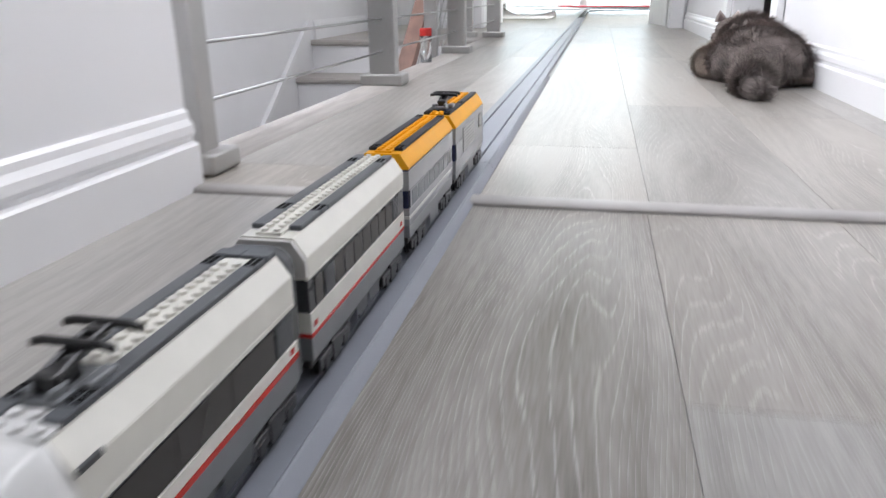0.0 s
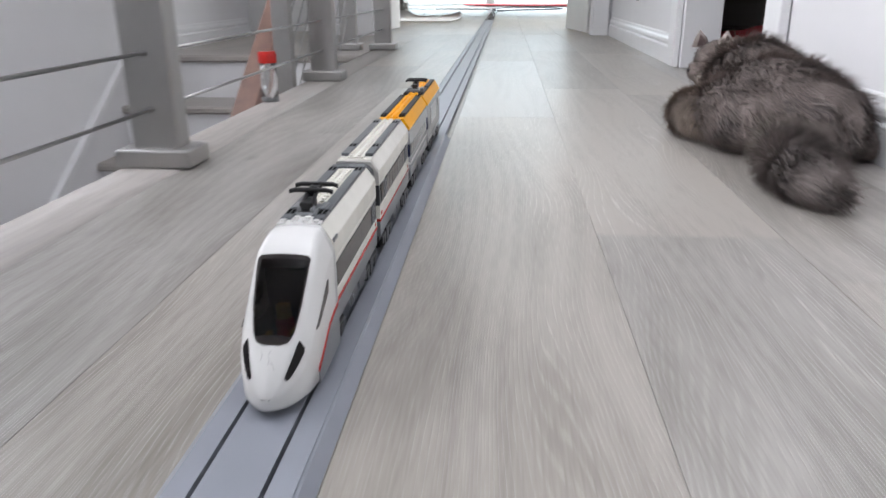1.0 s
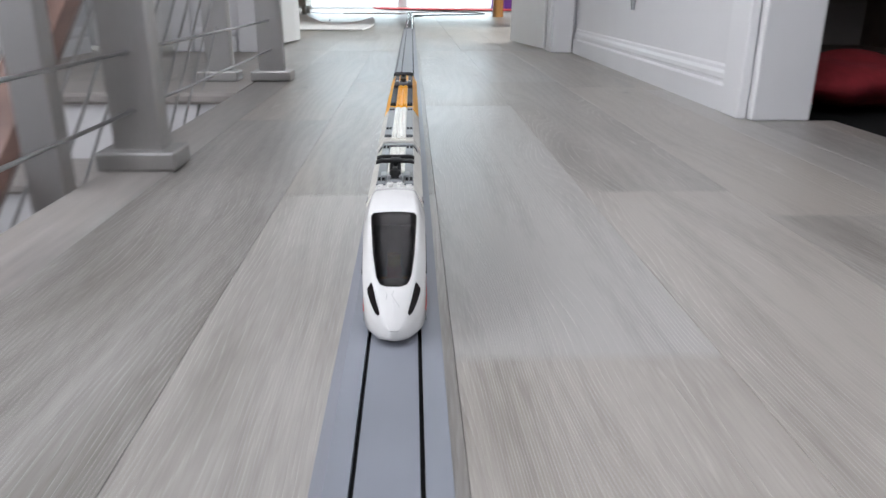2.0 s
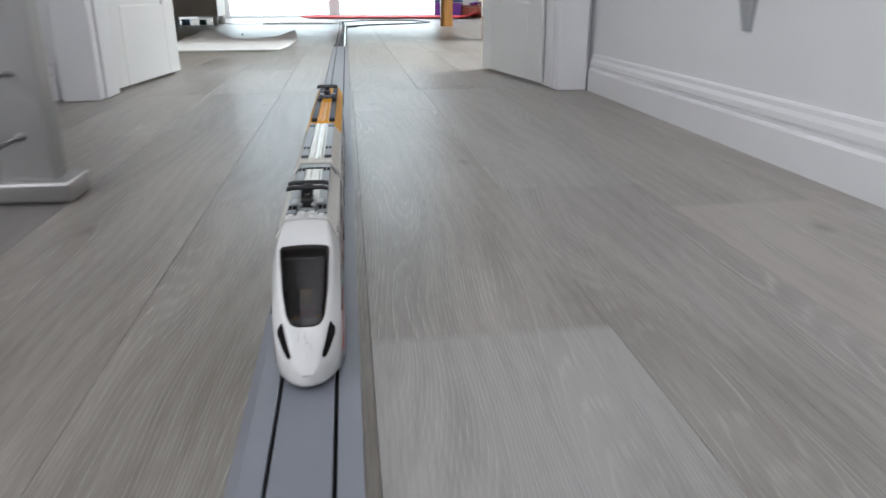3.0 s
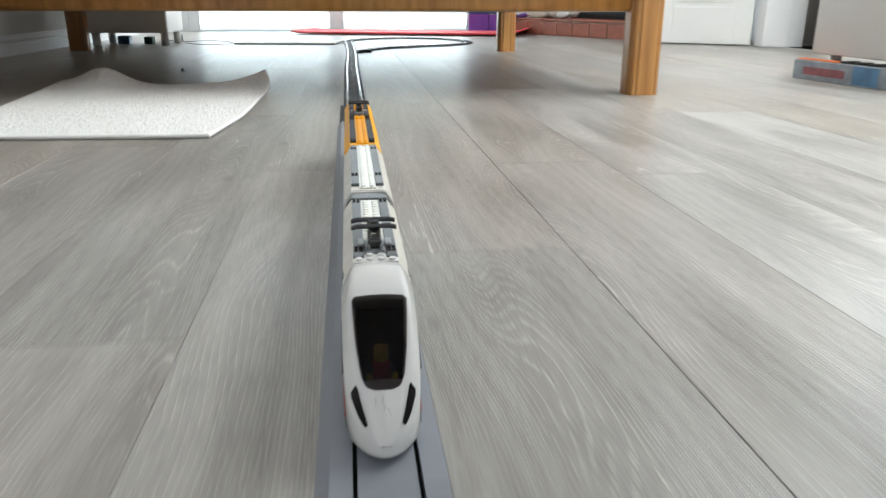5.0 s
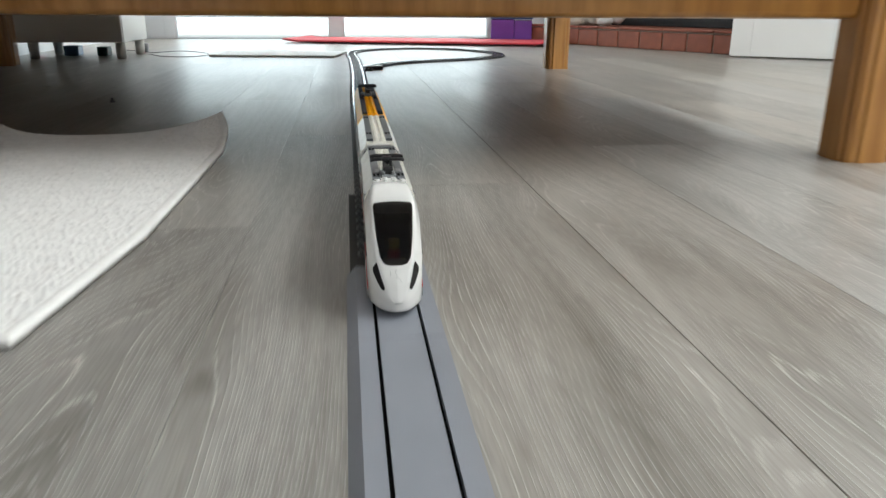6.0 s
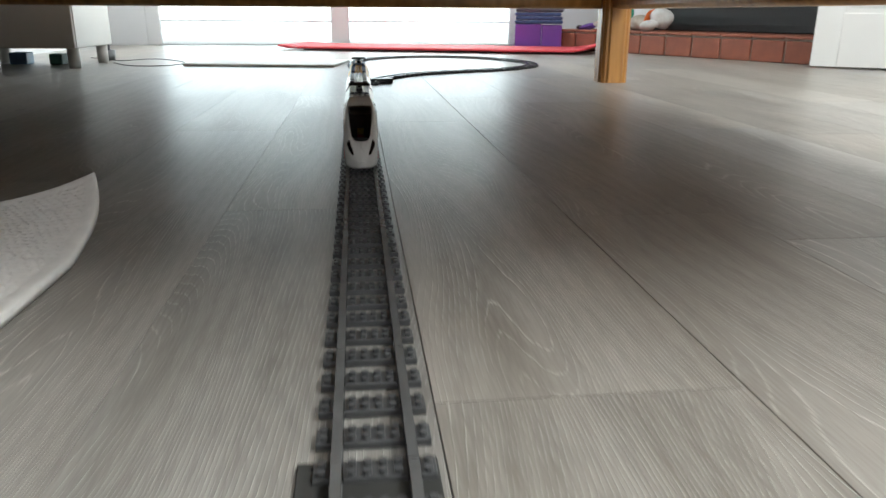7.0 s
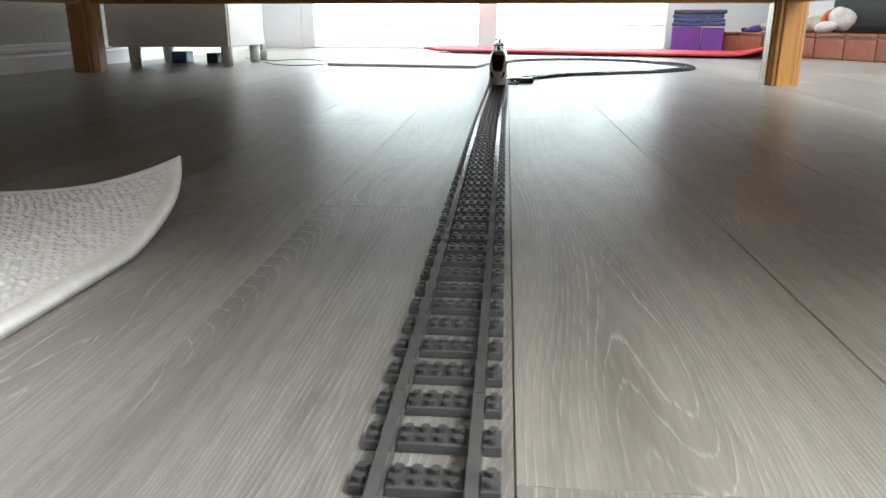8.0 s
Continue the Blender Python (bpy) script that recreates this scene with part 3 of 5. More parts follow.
part("post", bx(-0.605, 4.43, 0.028, -0.530, 4.475, 0.98, 0.003, 2), M_STEEL, stair_rail)
part("base_plate", bx(-0.63, 4.41, 0.0005, -0.51, 4.495, 0.030, 0.004, 2), M_STEEL, stair_rail)
part("post", bx(-0.512, 3.13, -0.72, -0.462, 3.17, 0.42, 0.003, 2), M_STEEL, stair_rail)
rail_at = lambda y: 0.98 - (4.45 - y) * 0.72
bm = bmesh.new()
pr = [(-0.035, -0.02), (0.035, -0.02), (0.04, 0.0), (0.03, 0.022), (-0.03, 0.022), (-0.04, 0.0)]
sweep(bm, pr, [(-0.568, 4.5, rail_at(4.5)), (-0.568, 1.6, rail_at(1.6))])
part("handrail", bm, M_RAILWOOD, stair_rail, "brown stained wooden handrail")
for k in range(1, 10):
    b = bmesh.new()
    dz = -0.09 * k
    cyl(b, (-0.566, 4.45, rail_at(4.45) + dz), (-0.53, 1.9, rail_at(1.9) + dz), 0.003, 8)
    part("cable", b, M_WIRE, stair_rail, "", True)

# small bottle with red lid on the nosing
bottle = empty("spice_bottle", pose(-0.437, 2.835, 0.0015))
tagged(bottle, "clear plastic shaker bottle with a red lid", "bottle")
bm = cyl(cyl(bmesh.new(), (0, 0, 0), (0, 0, 0.012), 0.0215, 20), (0, 0, 0.012), (0, 0, 0.094), 0.0205, 20, None, True)
part("body", bm, M_CLEARP, bottle, "", True)
part("contents", cyl(bmesh.new(), (0, 0, 0.002), (0, 0, 0.012), 0.0195, 20), M_MIDGREY, bottle, "grey remains at the bottom")
part("lid", cyl(cyl(bmesh.new(), (0, 0, 0.094), (0, 0, 0.113), 0.0225, 20), (0, 0, 0.113), (0, 0, 0.121), 0.0225, 20, 0.0205), M_RED, bottle, "red screw lid")

# ---- grey board track ----
board = empty("board_track")
tagged(board, "low grey painted board track with two dark grooves", "toy track")
YS = [-2.5, -1.28, -0.06, 1.16, 2.38, 3.60, 4.82, 6.04, 7.26, 7.438]
for y0, y1 in zip(YS, YS[1:]):
    piece = part("base", bx(-0.034, y0 + 0.0004, 0.0005, 0.034, y1 - 0.0004, 0.0035), M_SLOT, board, "dark groove bed")
    for prof in ([(-0.0445, 0.0), (-0.035, 0.010), (-0.0211, 0.010), (-0.0211, 0.0035), (-0.034, 0.0)],
                 [(-0.0181, 0.0035), (-0.0181, 0.010), (0.0181, 0.010), (0.0181, 0.0035)],
                 [(0.0211, 0.0035), (0.0211, 0.010), (0.0365, 0.010), (0.0365, 0.0), (0.034, 0.0)]):
        part("strip", sweep(bmesh.new(), prof, [(0, y0 + 0.0004), (0, y1 - 0.0004)]), M_BOARD, piece)
    if y0 < 2.3:
        part("edge_strip", sweep(bmesh.new(), [(0.0367, 0.0), (0.0367, 0.0094), (0.0385, 0.0086), (0.0455, 0.0006), (0.0455, 0.0)], [(0, y0 + 0.0004), (0, y1 - 0.0004)]), M_BOARD, piece, "sloping edge of the board")

# ---- plastic rail track ----
M_PLATE = add_noise(mat("base_plate_plastic", (0.050, 0.051, 0.049), 0.6, 0, **{"Specular IOR Level": 0.2}), 40, 0.12, 0.05, 300, 0.05)
def smooth_path(pts, step):
    """Even steps along a Catmull-Rom curve through the points."""
    P = [np.array(p, float) for p in pts]
    P = [2 * P[0] - P[1]] + P + [2 * P[-1] - P[-2]]
    out = []
    for i in range(1, len(P) - 2):
        for t in np.linspace(0, 1, 40, endpoint=False):
            a, b, c, d = P[i - 1:i + 3]
            out.append(0.5 * (2 * b + (c - a) * t + (2 * a - 5 * b + 4 * c - d) * t * t + (3 * b - a - 3 * c + d) * t ** 3))
    out.append(P[-2])
    out = np.array(out)
    s = np.concatenate([[0], np.cumsum(np.hypot(*np.diff(out, axis=0).T))])
    q = np.arange(0, s[-1], step)
    return np.stack([np.interp(q, s, out[:, 0]), np.interp(q, s, out[:, 1])], 1)


track = empty("rail_track")
tagged(track, "dark grey plastic toy rail track with a far loop", "toy track")
MAIN = smooth_path([(0, 7.4955), (0, 8.2), (0.0, 9.0), (0.006, 9.8), (0.0, 10.6), (-0.01, 11.0), (0.03, 11.3), (0.2, 11.52), (0.46, 11.58), (0.70, 11.42), (0.825, 11.08),
                    (0.78, 10.80), (0.62, 10.62), (0.42, 10.50), (0.22, 10.36), (0.07, 10.12), (0.035, 9.95)], 0.0334)
RP = [(-0.0032, 0.0), (-0.0032, 0.0032), (-0.0018, 0.0045), (-0.0018, 0.008), (-0.0028, 0.0085), (-0.0028, 0.0108), (0.0028, 0.0108), (0.0028, 0.0085), (0.0018, 0.008), (0.0018, 0.0045), (0.0032, 0.0032), (0.0032, 0.0)]
n = len(MAIN)
k0 = 0
while k0 < n - 1:
    seg = MAIN[k0:min(k0 + 5, n)]
    for sgn in (-1, 1):
        rp = []
        for i, p in enumerate(seg):
            j = min(k0 + i, n - 1)
            d = MAIN[min(j + 1, n - 1)] - MAIN[max(j - 1, 0)]
            d /= np.hypot(*d)
            q = p + np.array([d[1], -d[0]]) * 0.0200 * sgn
            rp.append((q[0], q[1], 0.0))
        if k0 == 0:
            rp[0] = (rp[0][0], 7.4405, 0.0)
        e0, e1 = Vector(rp[0]), Vector(rp[-1])
        rp[-1] = tuple(e1 + (e0 - e1).normalized() * 0.0006)
        part("rail", sweep(bmesh.new(), RP, rp), M_RAILTOP, track)
    k0 += 4


def tie_mesh():
    bm = bmesh.new()
    for x0, x1 in ((-0.032, -0.0234), (-0.0166, 0.0166), (0.0234, 0.032)):
        box(bm, x0, -0.0079, 0.0, x1, 0.0079, 0.0050, 0.0004)
    box(bm, -0.024, -0.0075, 0.0, 0.024, 0.0075, 0.003)
    for sx in (-0.0278, -0.012, -0.004, 0.004, 0.012, 0.0278):
        for sy in (-0.004, 0.004):
            cyl(bm, (sx, sy, 0.0049), (sx, sy, 0.0076), 0.0024, 9)
    return bm


first = part("sleeper", tie_mesh(), M_TIE, track)
for i in range(n):
    d = MAIN[min(i + 1, n - 1)] - MAIN[max(i - 1, 0)]
    ob = first if i == 0 else new("sleeper", first.data)
    ob.parent = track
    ob.matrix_basis = pose(MAIN[i][0], MAIN[i][1], 0.0002, 0, 0, math.degrees(math.atan2(d[1], d[0])) - 90)
part("base_plate", bx(-0.0410, 7.4395, 0.0001, 0.0335, 7.775, 0.0028, 0.0008), M_PLATE, track, "dark grey flat plate under the first rails")
lever = part("switch_lever", bx(0.045, 10.02, 0.0, 0.12, 10.06, 0.016, 0.003), M_BLACK, track, "black switch lever")

# ---- toy train ----
RT = 0.0108  # height of the rail top


def stud_strip(bm, x0, cols, y0, y1, z):
    for c in range(cols):
        for r in range(int((y1 - y0) / 0.008)):
            cyl(bm, (x0 + 0.008 * c, y0 + 0.004 + 0.008 * r, z - 0.0002), (x0 + 0.008 * c, y0 + 0.004 + 0.008 * r, z + 0.0017), 0.0025, 8)


def bogie(thing, y):
    b = part("bogie", bx(-0.017, y - 0.027, 0.0215, 0.017, y + 0.027, 0.031, 0.001), M_BLACK, thing, "black plastic wheel truck")
    for s in (-1, 1):
        bm = bmesh.new()
        box(bm, s * 0.0215 - 0.002, y - 0.030, 0.017, s * 0.0215 + 0.002, y + 0.030, 0.026, 0.0008)
        box(bm, s * 0.0222 - 0.002, y - 0.008, 0.013, s * 0.0222 + 0.002, y + 0.008, 0.029, 0.001)
        for dy in (-0.018, 0.018):
            box(bm, s * 0.0222 - 0.002, y + dy - 0.005, 0.014, s * 0.0222 + 0.002, y + dy + 0.005, 0.0235, 0.001)
        part("side_frame", bm, M_BLACK, b)
        for dy in (-0.018, 0.018):
            bm = bmesh.new()
            cyl(bm, (s * 0.0165, y + dy, 0.0195), (s * 0.0195, y + dy, 0.0195), 0.0087, 20)
            cyl(bm, (s * 0.0150, y + dy, 0.0195), (s * 0.0166, y + dy, 0.0195), 0.0095, 20)
            part("wheel", bm, M_BLACK, b)


def coach_shell(thing, y0, y1, colours, top=0.106):
    """Body layers of a coach from the underframe up: each (z0, z1, material, inset, name)."""
    for z0, z1, mt, inset, name in colours:
        part(name, bx(-0.024 + inset, y0, z0, 0.024 - inset, y1, z1, 0.0005), mt, thing)


def slope_roof(thing, y0, y1, z0, z1, mt, name="roof", shoulder=0.0115):
    prof = [(-0.024, z0), (-0.024, z1 - shoulder), (-0.016, z1), (0.016, z1), (0.024, z1 - shoulder), (0.024, z0)]
    bm = sweep(bmesh.new(), prof, [(0, y0), (0, y1)])
    bmesh.ops.bevel(bm, geom=[e for e in bm.edges if abs(e.verts[0].co.x - e.verts[1].co.x) < 1e-5 and abs(e.verts[0].co.y - e.verts[1].co.y) > 0.01], offset=0.0004, segments=2, affect="EDGES")
    return part(name, bm, mt, thing)


def stud_roof(thing, y0, y1, z, mt, name, cols=2):
    """A thin plate along the roof with rows of studs on it."""
    bm = bx(-0.004 * cols + 0.0001, y0, z, 0.004 * cols - 0.0001, y1, z + 0.0018)
    stud_strip(bm, -0.004 * (cols - 1), cols, y0, y1, z + 0.0018)
    part(name, bm, mt, thing, "rows of round studs")


def roof_tiles(thing, y0, y1, z, mt, breaks):
    """Two rows of tiles along the roof with small grilles at the breaks."""
    for s in (-1, 1):
        ys = [y0]
        for g in breaks:
            ys += [g, g + 0.0125]
        ys += [y1]
        for i, (a, b) in enumerate(zip(ys, ys[1:])):
            if b - a < 0.001:
                continue
            slotted = i % 2 == 1
            t = part("grille_tile" if slotted else "roof_tile", bx(s * 0.012 - 0.0039, a + 0.0003, z, s * 0.012 + 0.0039, b - 0.0003, z + 0.0032, 0.0005), mt, thing)
            if slotted:
                # black bars proud of the tile stand in for the shade in recesses
                for q in (-0.0018, 0.0018):
                    for c, d in ((a + 0.0012, a + 0.0056), (a + 0.0069, b - 0.0012)):
                        part("slot", bx(s * 0.012 + q - 0.0012, c, z + 0.0030, s * 0.012 + q + 0.0012, d, z + 0.0035), M_SLOT, t)


def panel(thing, name, y0, y1, z0, z1, mt, x=0.0243, label=""):
    for s in (-1, 1):
        part(name, bx(min(s * x, s * 0.0236), y0, z0, max(s * x, s * 0.0236), y1, z1), mt, thing, label)


def pantograph(thing, y, z):
    bm = bx(-0.0075, y - 0.016, z, 0.0075, y + 0.012, z + 0.0040, 0.001)
    for sx in (-1, 1):
        box(bm, sx * 0.0100 - 0.0028, y - 0.004, z + 0.0005, sx * 0.0100 + 0.0028, y + 0.012, z + 0.0052, 0.0012, 2)
        box(bm, sx * 0.0048 - 0.0014, y - 0.015, z + 0.0036, sx * 0.0048 + 0.0014, y - 0.006, z + 0.0075, 0.0008)
    p = part("pantograph", bm, M_MIDGREY, thing, "black and grey plastic roof current collector")
    bm = bmesh.new()
    box(bm, -0.0050, y - 0.012, z + 0.0040, 0.0050, y + 0.004, z + 0.0110, 0.0015, 2)
    for sx in (-0.0036, 0.0036):
        cyl(bm, (sx, y - 0.009, z + 0.0085), (sx * 0.9, y + 0.008, z + 0.0130), 0.0017, 8)
        cyl(bm, (sx * 0.9, y + 0.008, z + 0.0130), (sx * 0.9, y + 0.024, z + 0.0150), 0.0016, 8)
    box(bm, -0.0042, y + 0.005, z + 0.0105, 0.0042, y + 0.011, z + 0.0145, 0.001)
    box(bm, -0.0042, y + 0.016, z + 0.0115, 0.0042, y + 0.022, z + 0.0160, 0.001)
    part("arm", bm, M_BLACK, p)
    for dy in (0.006, 0.024):
        bm = sweep(bmesh.new(), [(0.0019 * math.cos(q), 0.0019 * math.sin(q)) for q in np.arange(8) * math.tau / 8],
                   [(q, y + dy, z + 0.0158 - 0.28 * max(0, abs(q) - 0.0125)) for q in np.linspace(-0.0168, 0.0168, 15)])
        part("contact_bar", bm, M_BLACK, p)


def gangway(thing, y0, y1, z0, z1, mt):
    """An arch with rounded shoulders."""
    r = 0.012
    prof = [(-0.0215, z0), (0.0215, z0)] + [(0.0215 - r + r * math.cos(a), z1 - r + r * math.sin(a)) for a in np.linspace(0, math.pi / 2, 7)]
    prof += [(-x, z) for x, z in prof[:1:-1]]
    part("gangway", sweep(bmesh.new(), prof, [(0, y0), (0, y1)]), mt, thing, "dark grey connecting bellows")


def coupling(thing, y0, y1):
    bm = bx(-0.0045, y0, 0.0205, 0.0045, y1, 0.0265, 0.001)
    for sx in (-0.014, 0.014):
        cyl(bm, (sx, y1, 0.030), (sx, y0 + (y1 - y0) * 0.45, 0.030), 0.0035, 10)
    part("coupling", bm, M_BLACK, thing, "black coupling with round buffers")


# --- nose car
def nose_car():
    car = empty("toy_train_nose_car")
    tagged(car, "white toy train nose car with smoked windscreen and red stripe", "toy train", "cars of the toy train")
    interp = lambda y, tab: float(np.interp(y, [q[0] for q in tab], [q[1] for q in tab]))
    ZT = [(0.010, 0.024), (0.013, 0.029), (0.018, 0.0355), (0.026, 0.0445), (0.034, 0.053), (0.042, 0.062), (0.055, 0.0775), (0.068, 0.0915), (0.078, 0.0995), (0.088, 0.1040), (0.098, 0.1062), (0.112, 0.1068)]
    WB = [(0.010, 0.0026), (0.0113, 0.0058), (0.0142, 0.0100), (0.019, 0.0148), (0.026, 0.0193), (0.035, 0.0228), (0.048, 0.0248), (0.060, 0.0252), (0.112, 0.0252)]
    WT = [(0.010, 0.003), (0.014, 0.006), (0.020, 0.0095), (0.032, 0.0140), (0.041, 0.0170), (0.055, 0.0195), (0.078, 0.0195), (0.09, 0.018), (0.112, 0.0165)]
    ZS = [(0.010, 0.022), (0.016, 0.0265), (0.024, 0.032), (0.034, 0.040), (0.05, 0.056), (0.08, 0.081), (0.098, 0.087), (0.112, 0.088)]
    ZB = [(0.010, 0.0165), (0.018, 0.0150), (0.03, 0.0145), (0.06, 0.0145), (0.112, 0.0145)]
    crown = 0.0016

    def ring(y):
        wb, wt, zt, zs, zb = (interp(y, q) for q in (WB, WT, ZT, ZS, ZB))
        r = [(wb * 0.86, zb), (wb * 0.98, zb + 0.0025), (wb, zb + (zs - zb) * 0.5), (wb, zs - 0.0006), (wb * 0.985, zs + 0.0010)]
        r += [(wb * 0.985 + (wt - wb * 0.985) * f, zs + 0.001 + (zt - zs - 0.001) * (f * 0.92 + 0.08 * f * f) + 0.0012 * math.sin(math.pi * f)) for f in (0.33, 0.66, 0.93)]
        ridge = crown + 0.0014 * max(0.0, 1 - abs(y - 0.021) / 0.011)
        r += [(wt * 0.92, zt + crown * 0.15), (wt * 0.8, zt + crown * 0.36), (wt * 0.5, zt + crown * 0.75), (wt * 0.06, zt + ridge), (0, zt + ridge)]
        return r

    ys = [0.010, 0.011, 0.0125, 0.0145, 0.0175, 0.021, 0.025, 0.03, 0.036, 0.042, 0.05, 0.058, 0.065, 0.072, 0.078, 0.083, 0.088, 0.093, 0.098, 0.105, 0.112]
    bm = bmesh.new()
    rings = []
    for y in ys:
        r = ring(y)
        full = r + [(-x, z) for x, z in r[-2::-1]]
        rings.append([bm.verts.new((x, y, z)) for x, z in full])
    m = len(rings[0])
    for y, a, b in zip(ys, rings, rings[1:]):
        for i in range(m - 1):
            if 0.035 < y < 0.071 and 9 <= i <= m - 11:
                continue  # the opening behind the windscreen
            bm.faces.new((a[i], b[i], b[i + 1], a[i + 1]))
        bm.faces.new((a[m - 1], b[m - 1], b[0], a[0]))
    bm.faces.new(rings[0])
    bm.faces.new(rings[-1][::-1])
    bmesh.ops.recalc_face_normals(bm, faces=bm.faces)
    shell = part("nose_shell", bm, M_WHITEP, car, "glossy white moulded nose", True)

    def top(x, y):
        wt, zt = interp(y, WT), interp(y, ZT)
        return zt + crown * (1 - (x / max(wt, 1e-4)) ** 2) + 0.0005

    # windscreen lies on the upper face
    bm = bmesh.new()
    HW = [(0.0310, 0.0050), (0.0317, 0.0085), (0.0335, 0.0112), (0.038, 0.0138), (0.050, 0.0163), (0.065, 0.0177), (0.0722, 0.0181), (0.0738, 0.0176), (0.0743, 0.016)]
    rows = []
    for y in np.linspace(0.0310, 0.0743, 26):
        h = interp(y, HW)
        rows.append([bm.verts.new((h * f, y, top(h * f, y))) for f in np.linspace(-1, 1, 9)])
    for a, b in zip(rows, rows[1:]):
        for i in range(8):
            bm.faces.new((a[i], a[i + 1], b[i + 1], b[i]))
    bmesh.ops.solidify(bm, geom=bm.faces[:], thickness=0.0006)
    part("windscreen", bm, M_SCREEN, car, "dark smoked windscreen", True)
    bm = bx(-0.0165, 0.034, 0.026, 0.0165, 0.080, 0.029)
    box(bm, -0.0165, 0.0745, 0.029, 0.0165, 0.080, 0.088)
    for sx in (-1, 1):
        box(bm, sx * 0.0178 - 0.0008, 0.046, 0.029, sx * 0.0178 + 0.0008, 0.080, 0.060)
    part("cab_lining", bm, M_BLACK, car, "black cab interior")
    part("seat", bx(-0.010, 0.062, 0.029, 0.010, 0.0735, 0.052, 0.001), M_DKGREY, car)
    bm = bx(-0.006, 0.056, 0.042, 0.006, 0.0615, 0.060, 0.0012, 2)
    for f in bm.faces:
        f.material_index = 1
    cyl(bm, (0, 0.0585, 0.0605), (0, 0.0585, 0.0690), 0.0050, 12)
    for sx in (-1, 1):
        cyl(bm, (sx * 0.0085, 0.0470, 0.0520), (sx * 0.0085, 0.0510, 0.0520), 0.0022, 8)
    doll = part("driver_doll", bm, M_YELLOW, car, "plain toy figure in the cab")
    doll.data.materials.append(M_RED)
    # hairline cracks on the nose
    for way in ([(0.0002, 0.0285), (-0.0012, 0.0262), (0.0004, 0.0242), (-0.0003, 0.0222), (0.0012, 0.0200)], [(-0.0062, 0.0295), (-0.0052, 0.0270), (-0.0056, 0.0245)], [(0.0006, 0.0235), (0.0030, 0.0218), (0.0042, 0.0200)]):
        bm = bmesh.new()
        rows = []
        for x, y in way:
            ridge = crown + 0.0014 * max(0.0, 1 - abs(y - 0.021) / 0.011)
            z = interp(y, ZT) + ridge * max(0.3, 1 - abs(x) / interp(y, WT)) + 0.0002
            rows.append([bm.verts.new((x + d, y, z)) for d in (-0.00016, 0.00016)])
        for a, b in zip(rows, rows[1:]):
            bm.faces.new((a[0], a[1], b[1], b[0]))
        bmesh.ops.solidify(bm, geom=bm.faces[:], thickness=0.0002)
        part("hairline_crack", bm, M_CRACK, car)
    # slots for the lamps on the shoulders
    for s in (-1, 1):
        bm = bmesh.new()
        rows = []
        for i, f in enumerate(np.linspace(0, 1, 9)):
            y = 0.0185 + 0.0175 * f
            wb, wt, zt, zs = (interp(y, q) for q in (WB, WT, ZT, ZS))
            row = []
            for g in (0.34 - 0.06 * f, 0.74 + 0.10 * f):
                e = 0.07 if i in (0, 8) else 0
                g2 = g + (e if g < 0.6 else -e)
                x = wb * 0.985 + (wt - wb * 0.985) * g2
                z = zs + 0.001 + (zt - zs - 0.001) * (g2 * 0.92 + 0.08 * g2 * g2) + 0.0012 * math.sin(math.pi * g2)
                row.append(bm.verts.new((s * (x + 0.0004), y - 0.0003, z + 0.0006)))
            rows.append(row)
        for a, b in zip(rows, rows[1:]):
            bm.faces.new((a[0], a[1], b[1], b[0]))
        bmesh.ops.recalc_face_normals(bm, faces=bm.faces)
        bmesh.ops.solidify(bm, geom=bm.faces[:], thickness=0.0005)
        part("headlight_slot", bm, M_SMOKE, car, "black recessed lamp slot")
    # side details
    for s in (-1, 1):
        X = s * 0.0256
        bm = bmesh.new()
        pts = [(0.049, 0.0555), (0.055, 0.055), (0.085, 0.067), (0.087, 0.0755), (0.0845, 0.0765)]
        a = [bm.verts.new((X, y, z)) for y, z in pts]
        b = [bm.verts.new((X - s * 0.0009, y, z)) for y, z in pts]
        bm.faces.new(a), bm.faces.new(b[::-1])
        for i in range(len(pts)):
            j = (i + 1) % len(pts)
            bm.faces.new((a[i], b[i], b[j], a[j]))
        bmesh.ops.recalc_face_normals(bm, faces=bm.faces)
        part("cab_window", bm, M_TINT, car)
        # the stripe and the skirt follow the side of the nose
        line = [(0.036, 0.0165), (0.05, 0.0235), (0.068, 0.033), (0.083, 0.0405), (0.098, 0.0440), (0.112, 0.0455)]
        for name, lo, hi, mt in (("red_stripe", 0.0, 0.0032, M_RED), ("grey_skirt", None, -0.0001, M_MIDGREY)):
            bm = bmesh.new()
            rows = []
            for y in np.linspace(0.050, 0.112, 26):
                zc, w = interp(y, line), interp(y, WB)
                z0 = 0.0150 if lo is None else zc + lo
                rows.append([bm.verts.new((s * (w + 0.0004 + dx), y, z)) for dx, z in ((-0.0012, z0), (0, z0), (0, zc + hi), (-0.0012, zc + hi))])
            for a, b in zip(rows, rows[1:]):
                for q in range(4):
                    bm.faces.new((a[q], a[(q + 1) % 4], b[(q + 1) % 4], b[q]))
            bm.faces.new(rows[0][::-1]), bm.faces.new(rows[-1])
            bmesh.ops.recalc_face_normals(bm, faces=bm.faces)
            part(name, bm, mt, car)
    y0, y1 = 0.1125, 0.294
    coach_shell(car, y0, y1, [(0.030, 0.0455, M_MIDGREY, 0.0004, "grey_skirt"), (0.0485, 0.056, M_CREAMP, 0, "lower_wall"), (0.056, 0.0765, M_DKGREY, 0.0006, "window_band"), (0.0765, 0.0795, M_CREAMP, 0, "upper_wall")])
    panel(car, "red_stripe", y0, y1, 0.0455, 0.0485, M_RED)
